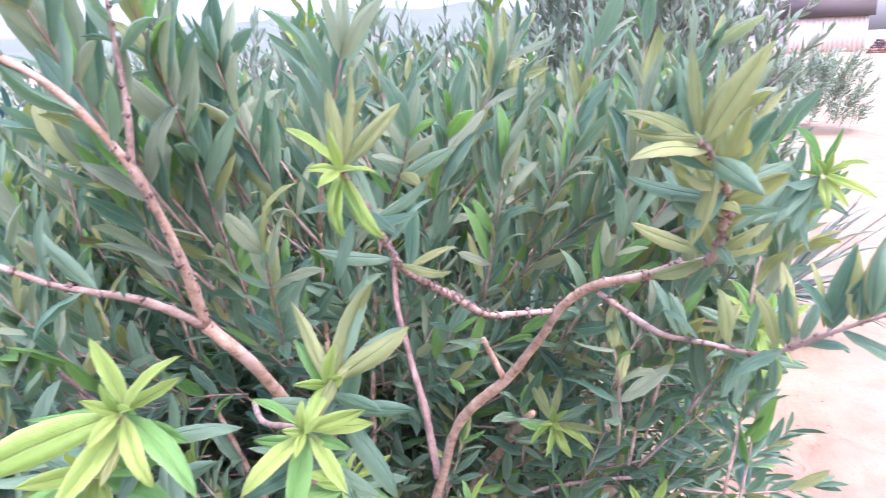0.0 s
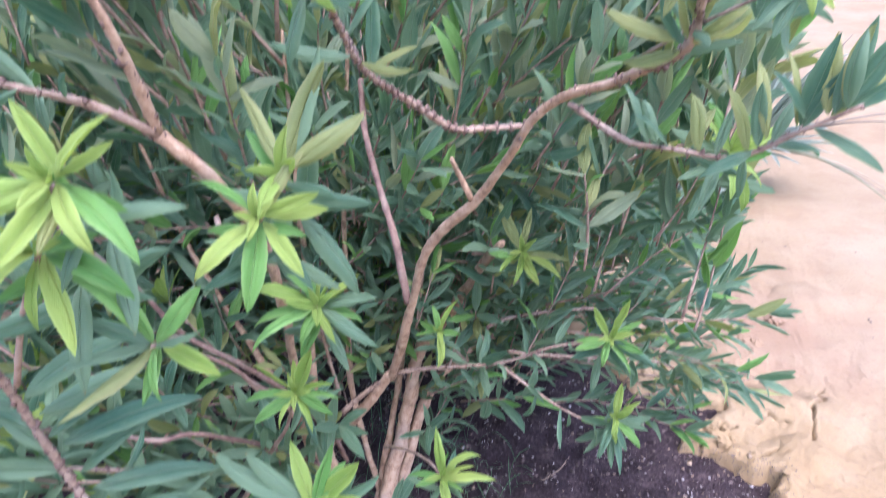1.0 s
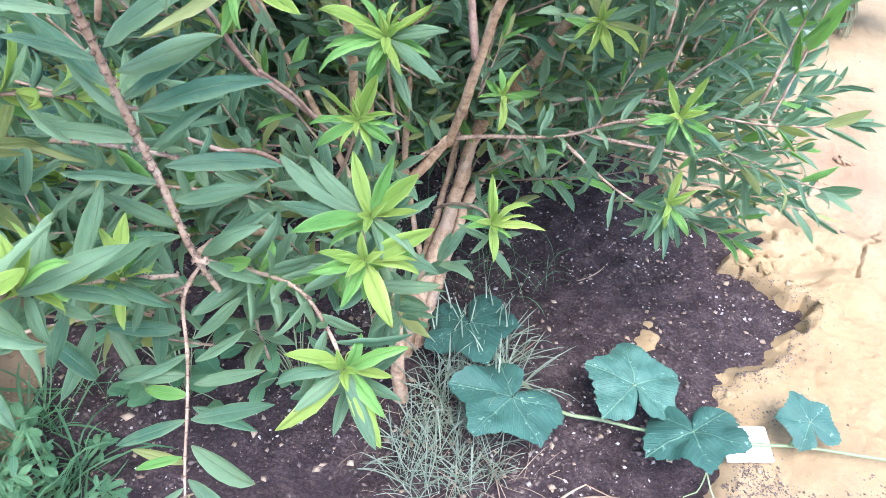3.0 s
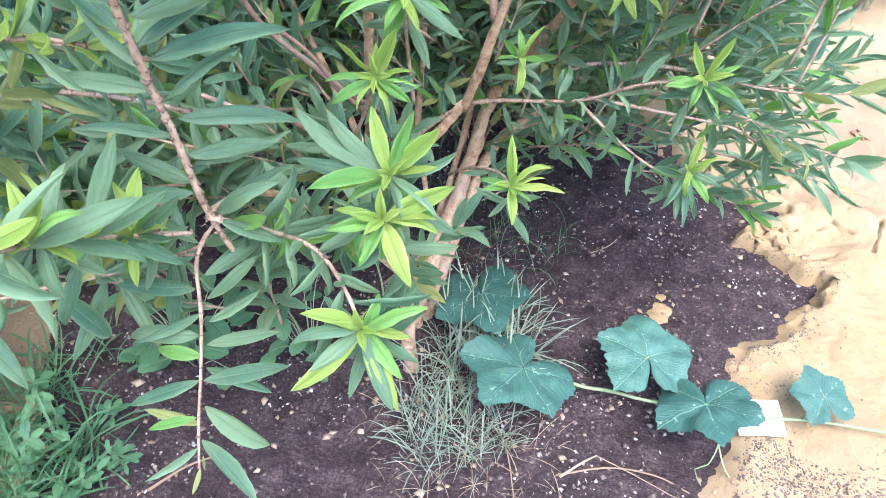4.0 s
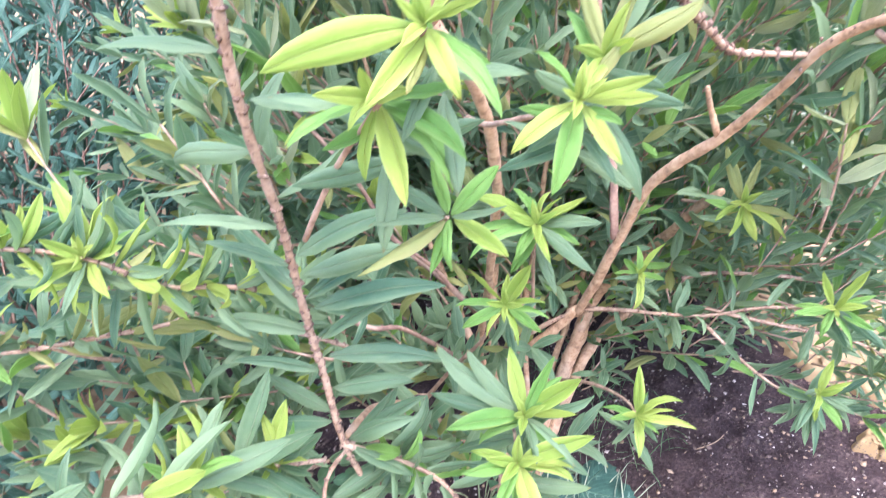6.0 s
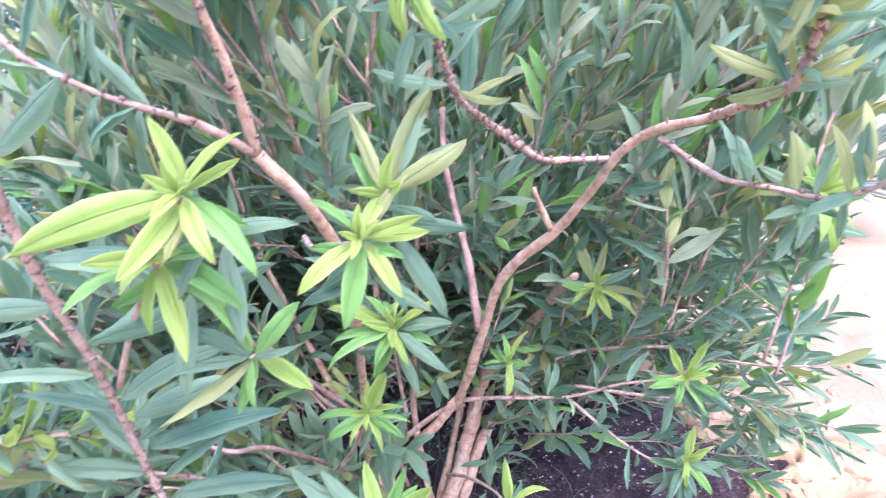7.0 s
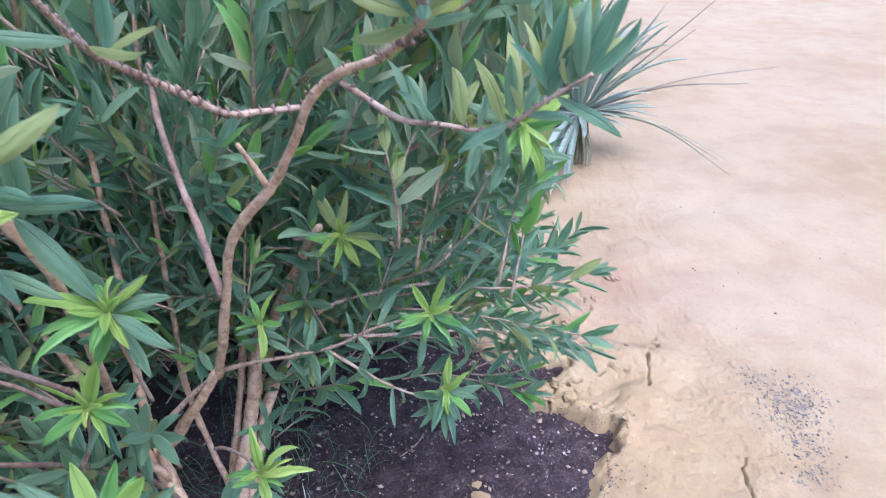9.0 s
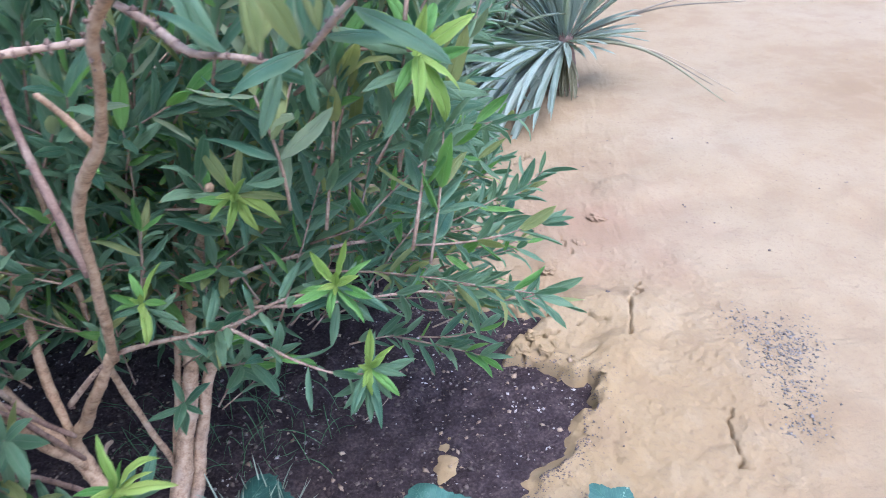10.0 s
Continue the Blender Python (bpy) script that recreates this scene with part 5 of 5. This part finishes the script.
shard = new("tile_shard", chip())
shard.matrix_world = pose(0.662, 1.318, 0.018, 2, -3, 18)
tagged(shard, "broken piece of white tile lying under the vine", "tile shard")
for pts, r in (([(0.23, 1.0, 0.0), (0.34, 1.06, 0.004), (0.45, 1.08, 0.006), (0.53, 1.07, 0.0)], 0.0028), ([(0.24, 1.0, 0.0), (0.28, 1.04, 0.02), (0.31, 1.08, 0.01)], 0.0035), ([(0.31, 1.08, 0.01), (0.4, 1.06, 0.006), (0.5, 1.04, 0.004)], 0.0018), ([(-0.62, 0.62, 0.0), (-0.58, 0.7, 0.006), (-0.53, 0.76, 0.0)], 0.004), ([(0.02, 1.1, 0.0), (0.1, 1.02, 0.01), (0.16, 0.9, 0.0)], 0.0022), ([(-0.02, 1.3, 0.0), (0.06, 1.4, 0.02), (0.1, 1.5, 0.0)], 0.002), ([(0.12, 1.75, 0.0), (0.19, 1.82, 0.004), (0.22, 1.9, 0.0)], 0.002)):
    pts = [(x, y, z + float(soil_height(np.array(x), np.array(y))) + r) for x, y, z in pts]
    tagged(new("dry_twig", stem_mesh("dry_twig", pts, r, r * 0.6, LITTER, 6)[0]), "thin dry twig lying on the soil", "twig", "twigs on the bed")


def blades(n, place, seed, h0, h1, width, droop):
    """Rows for thin grass blades."""
    g = random.Random(seed)
    rows = []
    while len(rows) < n:
        p = place(g)
        if p is None:
            continue
        a = g.uniform(0, 6.28)
        t = g.uniform(0.1, droop)
        rows.append((*p, math.cos(a) * t, math.sin(a) * t, 1 - 0.5 * t, math.cos(a) * -1, math.sin(a) * -1, 0.6, g.uniform(h0, h1), width))
    return rows


def disc(cx, cy, rx, ry, height=soil_height):
    def place(g):
        a, r = g.uniform(0, 6.28), math.sqrt(g.random())
        x, y = cx + rx * r * math.cos(a), cy + ry * r * math.sin(a)
        return (x, y, float(height(np.array(x), np.array(y))) - 0.003)
    return place


GRASS = [leaf_template(0.03, b, 0.3, 0.0, 7, 3, 0.5) for b in (0.6, 1.3, 2.0, -0.5)]
tuft = blades(420, disc(-0.03, 1.06, 0.14, 0.17), 2, 0.06, 0.16, 0.7, 1.0) + blades(240, disc(-0.04, 1.28, 0.13, 0.14), 3, 0.10, 0.26, 0.6, 0.9)
tagged(new("dry_grass", leaf_cloud("dry_grass", tuft, GRASS, DRYGRASS)), "wispy grey-green grass tuft under the shrub", "grass", kind="stuff")
straw = blades(150, disc(-0.02, 1.0, 0.24, 0.2), 4, 0.05, 0.14, 0.5, 1.6)
tagged(new("straw", leaf_cloud("straw", straw, GRASS, STRAW)), "dry straw bits strewn on the soil", "straw", kind="stuff")
lawn = blades(160, disc(-0.25, 1.75, 0.35, 0.2), 8, 0.06, 0.18, 0.6, 0.9)
gl = random.Random(9)
for k in range(36):
    tx_, ty_ = gl.gauss(-0.90, 0.10), gl.gauss(0.50, 0.11)
    if k % 4 == 0:
        tx_, ty_ = gl.gauss(-1.00, 0.07), gl.gauss(0.76, 0.08)
    lawn += blades(gl.randint(6, 17), disc(tx_, ty_, 0.03, 0.03), 100 + k, 0.08, 0.25, 0.95, 1.5)
tagged(new("grass", leaf_cloud("grass", lawn, GRASS, WEED)), "green grass blades at the bed's edge", "grass", kind="stuff")
ROUND = [leaf_template(0.55, b, 0.15, 0.1, 6, 5, 0.55) for b in (0.3, 0.8)]
gw = random.Random(21)
weeds = []
for k in range(62):
    x, y, h = gw.gauss(-0.93, 0.12), gw.gauss(0.46, 0.12), gw.uniform(0.03, 0.15)
    for q in range(8):
        a = q * 2.4 + gw.uniform(-0.3, 0.3)
        weeds.append((x, y, h - 0.006 * q, math.cos(a), math.sin(a), gw.uniform(-0.1, 0.7), 0, 0, 1, gw.uniform(0.018, 0.055), gw.uniform(0.5, 0.9)))
tagged(new("weeds", leaf_cloud("weeds", weeds, ROUND, WEED)), "low leafy weeds at the edge of the bed", "weeds", kind="stuff")


def herb(cx, cy, n, spread_, seed, size=0.045):
    g = random.Random(seed)
    ob = thing("low_herb", "small herb with rounded green leaves growing under the shrub", "herb", "herbs under the shrub", at=(cx, cy, 0))
    me = raw_mesh("leaf", *ROUND[seed % 2][:2], WEED, ROUND[seed % 2][2])
    for k in range(n):
        a, r = g.uniform(0, 6.28), spread_ * math.sqrt(g.random())
        h = g.uniform(0.04, 0.20)
        tip = (r * math.cos(a), r * math.sin(a), h)
        part("leaf_stalk", stem_mesh("leaf_stalk", [(tip[0] * 0.2, tip[1] * 0.2, -0.02), (tip[0] * 0.6, tip[1] * 0.6, h * 0.7), tip], 0.0016, 0.0012, VINE, 5, 0.03)[0], ob)
        b = a + g.uniform(-0.8, 0.8)
        part("leaf", me, ob, "", basis(Vector(tip), (math.cos(b), math.sin(b), g.uniform(-0.2, 0.4)), (0, -0.2, 1), size * g.uniform(0.7, 1.2)))


herb(-0.74, 0.98, 30, 0.13, 2, 0.085)
herb(-0.48, 1.12, 20, 0.13, 3, 0.06)
herb(-0.33, 1.3, 14, 0.12, 4, 0.055)

broad = thing("broad_leaf_plant", "low plant with broad dark teal leaves beside the shrub", "plant", at=(-1.26, 0.52, 0))
DARKSTALK = grain_material("dark_stalk", (0.045, 0.085, 0.045), (0.08, 0.13, 0.06), 0.6)
BROAD = [raw_mesh("leaf", v, f, TEAL, uv) for v, f, uv in (leaf_template(0.42, b_, 0.35, 0.3, 8, 5, 0.6) for b_ in (0.5, 0.9))]
gb = random.Random(4)
for k in range(44):
    a = gb.uniform(0, 6.28)
    r, h = gb.uniform(0.03, 0.22), gb.uniform(0.08, 0.34)
    tip = (r * math.cos(a), r * math.sin(a), h)
    part("leaf_stalk", stem_mesh("leaf_stalk", [(0.1 * tip[0], 0.1 * tip[1], -0.02), (0.6 * tip[0], 0.6 * tip[1], 0.7 * h), tip], 0.0022, 0.0014, DARKSTALK, 5, 0.04)[0], broad)
    part("leaf", gb.choice(BROAD), broad, "", basis(Vector(tip), (math.cos(a), math.sin(a), gb.uniform(-0.4, 0.3)), (0.3 * math.cos(a), 0.3 * math.sin(a), 1), gb.uniform(0.08, 0.13)))

ex, ey = scatter(5000, -1.7, -0.8, 0.3, 1.3, lambda x, y, r: (soil_depth(x, y) < 0.0) & (r < 0.1 + 0.6 * value_noise(x, y, 8, 51)), 31)
es = 0.0015 + 0.010 * rng.random(len(ex)) ** 4
tagged(new("earth_crumbs", blobs("earth_crumbs", np.stack([ex, ey, ground_height(ex, ey) + 0.2 * es], -1), es, LITTER, 0.5)), "crumbs of brown earth and dry bits beside the bed", "earth", kind="stuff")

# ---------------------------------------------------------------- spiky grey plant by the sand
spiky = thing("spiky_plant", "grey-green spiky rosette plant with long narrow blades", "plant", at=(1.05, 4.25, 0))
gs2 = random.Random(31)
BLADES = [raw_mesh("blade", v, f, BLADE, uv) for v, f, uv in (leaf_template(0.072, b, 0.6, 0.0, 9, 3, 0.6) for b in (0.1, 0.3, 0.55, 0.8))]
DEAD = [raw_mesh("dead_blade", v, f, DRYBLADE, uv) for v, f, uv in (leaf_template(0.075, b, 0.5, 0.0, 7, 3, 0.6) for b in (0.2, 0.6, 1.0))]
# centre, then blades: ways round (degrees), heights (degrees), lengths, how many
for (cx, cy, cz), fans in (
    ((-0.03, -0.02, 0.26), (((192, 252), (-20, 8), (0.6, 1.05), 56), ((196, 238), (-17, -2), (0.75, 1.1), 40), ((225, 262), (-20, -4), (0.4, 0.7), 12), ((140, 200), (0, 30), (0.5, 0.9), 34), ((0, 360), (40, 85), (0.45, 0.75), 46), ((60, 140), (10, 45), (0.5, 0.75), 20), ((-40, 50), (2, 24), (0.25, 0.42), 13), ((265, 320), (0, 25), (0.25, 0.42), 9))),
    ((-0.58, 0.05, 0.16), (((180, 280), (0, 30), (0.5, 0.9), 34), ((0, 360), (25, 80), (0.5, 0.8), 44), ((280, 340), (-8, 25), (0.4, 0.65), 14))),
):
    for ways, heights, sizes, n in fans:
        for k in range(n):
            a, e = radians(gs2.uniform(*ways)), radians(gs2.uniform(*heights))
            way = (math.cos(a) * math.cos(e), math.sin(a) * math.cos(e), math.sin(e))
            size = gs2.uniform(*sizes)
            part("blade", gs2.choice(BLADES), spiky, "", basis(Vector((cx + 0.035 * math.cos(a), cy + 0.035 * math.sin(a), cz + 0.04 * math.sin(e))), way, (-way[0] * 0.5, -way[1] * 0.5, 1), size, gs2.uniform(0.8, 1.25) * 0.44 / size))
    part("stump", stem_mesh("stump", [(cx, cy, -0.03), (cx + 0.01, cy, 0.5 * cz), (cx, cy, cz + 0.02)], 0.075, 0.04, DARKBARK, 10, 0.03)[0], spiky, "dark brown stump with old leaf scars")
    for k in range(34):
        a, e = radians(gs2.uniform(170, 300)), radians(gs2.uniform(-62, -25))
        way = (math.cos(a) * math.cos(e), math.sin(a) * math.cos(e), math.sin(e))
        part("dead_blade", gs2.choice(DEAD), spiky, "", basis(Vector((cx + 0.05 * math.cos(a), cy + 0.05 * math.sin(a), cz * gs2.uniform(0.65, 1.0))), way, (way[0], way[1], 1), gs2.uniform(0.16, 0.30), gs2.uniform(0.9, 1.4)))
DRYVINE = grain_material("drooping_stalk", (0.12, 0.16, 0.075), (0.19, 0.20, 0.11), 0.6)
STALK = grain_material("dry_stalk", (0.12, 0.105, 0.075), (0.22, 0.19, 0.14))
for tip, r, mat, bow in (((0.71, 0.05, 0.91), 0.009, STALK, 0.0), ((0.59, 0.05, 0.72), 0.010, STALK, 0.0), ((1.10, 0.05, 0.507), 0.008, STALK, 0.05), ((0.94, 0.05, 0.408), 0.009, STALK, 0.06), ((0.43, 0.0, 0.23), 0.014, BLADE, 0.03), ((0.53, -0.05, 0.13), 0.011, BLADE, 0.05), ((0.42, 0.1, 0.85), 0.007, STALK, 0.0), ((0.74, -0.46, 0.05), 0.013, DRYVINE, 0.1), ((0.75, -0.2, 0.04), 0.008, STALK, 0.08), ((0.85, -0.3, 0.03), 0.007, STRAW, 0.08)):
    b0, t0 = Vector((-0.02, -0.01, 0.27)), Vector(tip)
    mid_ = b0.lerp(t0, 0.5) + Vector((0, 0, bow))
    part("dry_stalk", stem_mesh("dry_stalk", [tuple(b0), tuple(mid_), tuple(t0)], r, 0.002, mat, 5, 0.06)[0], spiky)


# ---------------------------------------------------------------- plants and building behind
def back_shrub(cx, cy, rx, ry, top, n, seed, label, leaf_len=0.085, low=0.1, leafage=None):
    at = Vector((cx, cy, 0))
    ob = thing("background_shrub", label, "shrub", "shrubs behind", at=at)

    def place(g):
        a, r = g.uniform(0, 6.28), g.random() ** 0.4
        z = low + (top - low) * g.random()
        k = math.sqrt(max(0.05, 1 - (max(0, z / top - 0.35)) ** 2))
        return Vector((rx * r * k * math.cos(a), ry * r * k * math.sin(a), z))

    rows, twigs, _ = shoots(n, place, seed, lambda p, g: (p.x / rx * 0.5 + g.uniform(-0.4, 0.4), p.y / ry * 0.5 + g.uniform(-0.4, 0.4), 0.8), 0.32, 0.024, leaf_len)
    tagged(part("foliage", leaf_cloud("foliage", rows, CHEAP, leafage or FAR_HAZE), ob), kind="stuff")
    tagged(part("twig_tangle", twig_mesh("twig_tangle", twigs, 0.004, 0.002, DARKBARK), ob), kind="stuff")
    g = random.Random(seed + 1)
    for k in range(5):
        a = g.uniform(0, 6.28)
        part("stem", stem_mesh("stem", [(0.03 * math.cos(a), 0.03 * math.sin(a), -0.05), (0.3 * rx * math.cos(a), 0.3 * ry * math.sin(a), top * 0.45), (0.55 * rx * math.cos(a), 0.55 * ry * math.sin(a), top * 0.9)], 0.02, 0.007, DARKBARK, 7, 0.05)[0], ob)


back_shrub(-2.5, 2.4, 1.0, 1.0, 1.3, 620, 51, "dark bluish green shrub beyond the bed", 0.09, leafage=TEAL)
back_shrub(-1.9, 1.15, 0.42, 0.5, 0.8, 240, 58, "low dark bluish green shrub beside the bed", 0.09, leafage=TEAL)
back_shrub(-1.45, 0.80, 0.34, 0.36, 0.55, 150, 59, "low dark bluish green bush at the edge of the bed", 0.08, leafage=TEAL)
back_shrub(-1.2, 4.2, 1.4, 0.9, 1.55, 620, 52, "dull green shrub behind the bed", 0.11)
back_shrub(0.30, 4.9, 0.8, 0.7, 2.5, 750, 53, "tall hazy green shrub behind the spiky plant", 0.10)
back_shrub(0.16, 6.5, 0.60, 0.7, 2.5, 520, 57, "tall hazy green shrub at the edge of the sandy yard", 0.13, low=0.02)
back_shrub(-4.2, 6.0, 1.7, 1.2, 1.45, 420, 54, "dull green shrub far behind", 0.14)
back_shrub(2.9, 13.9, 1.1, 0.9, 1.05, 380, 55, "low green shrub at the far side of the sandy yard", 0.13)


def box(name, x0, x1, y0, y1, z0, z1, material, parent):
    v = [(x, y, z) for z in (z0, z1) for y in (y0, y1) for x in (x0, x1)]
    f = [(0, 2, 3, 1), (4, 5, 7, 6), (0, 1, 5, 4), (2, 6, 7, 3), (0, 4, 6, 2), (1, 3, 7, 5)]
    return part(name, raw_mesh(name, v, f, material, smooth=False), parent)


TANWOOD = grain_material("tan_boards", (0.66, 0.54, 0.42), (0.74, 0.61, 0.49))
yard_wall = thing("yard_wall", "low tan rendered wall with bare brick at its end across the yard", "wall", at=(18.0, 58, 0))
box("wall", 0.0, 22.0, 0.0, 0.3, -0.2, 0.75, TANWOOD, yard_wall)
box("coping", -0.04, 22.04, -0.05, 0.35, 0.752, 0.84, PLASTER, yard_wall)
for k in range(8):
    box("brick", -0.5 if k % 2 else -0.3, -0.045, 0.0, 0.3, k * 0.15, 0.135 + k * 0.15, BRICK, yard_wall)
shed = thing("shed", "tan boarded shed with a dark roof beside the low wall", "shed", at=(11.5, 62, 0))
for k in range(16):
    box("board", 0.34 * k, 0.34 * k + 0.335, 0.0, 0.05, 0.0, 2.6, TANWOOD, shed)
box("wall", 0.0, 5.44, 0.055, 4.0, 0.0, 2.6, TANWOOD, shed)
box("roof", -0.3, 5.8, -0.3, 4.3, 2.602, 4.0, DARKWOOD, shed)

heap = thing("brick_heap", "heap of red bricks standing by the low yard wall", "bricks", at=(16.5, 57.0, 0))
gh = random.Random(8)
for k in range(6):
    for q in range(7 - k):
        x0 = -0.72 + 0.11 * k + q * 0.22
        box("brick", x0, x0 + 0.2, gh.uniform(-0.05, 0.05), 0.5, 0.16 * k, 0.16 * k + 0.15, BRICK if gh.random() < 0.6 else DARKWOOD, heap)

HILL = grain_material("hill", (0.07, 0.11, 0.075), (0.09, 0.13, 0.085))
hx, hy = np.linspace(-420, 60, 90), np.linspace(200, 420, 30)
hill = new("backdrop_hill", grid_mesh("backdrop_hill", hx, hy, lambda x, y: -1 + (9 + 10 * value_noise(x, y, 0.012, 61) + 3 * value_noise(x, y, 0.06, 62)) * np.sin(np.clip((y - 200) / 220, 0, 1) * 3.1) * np.clip((60 - x) / 120, 0, 1), HILL))
tagged(hill, "low hazy green hill on the horizon", "hill", kind="structure")
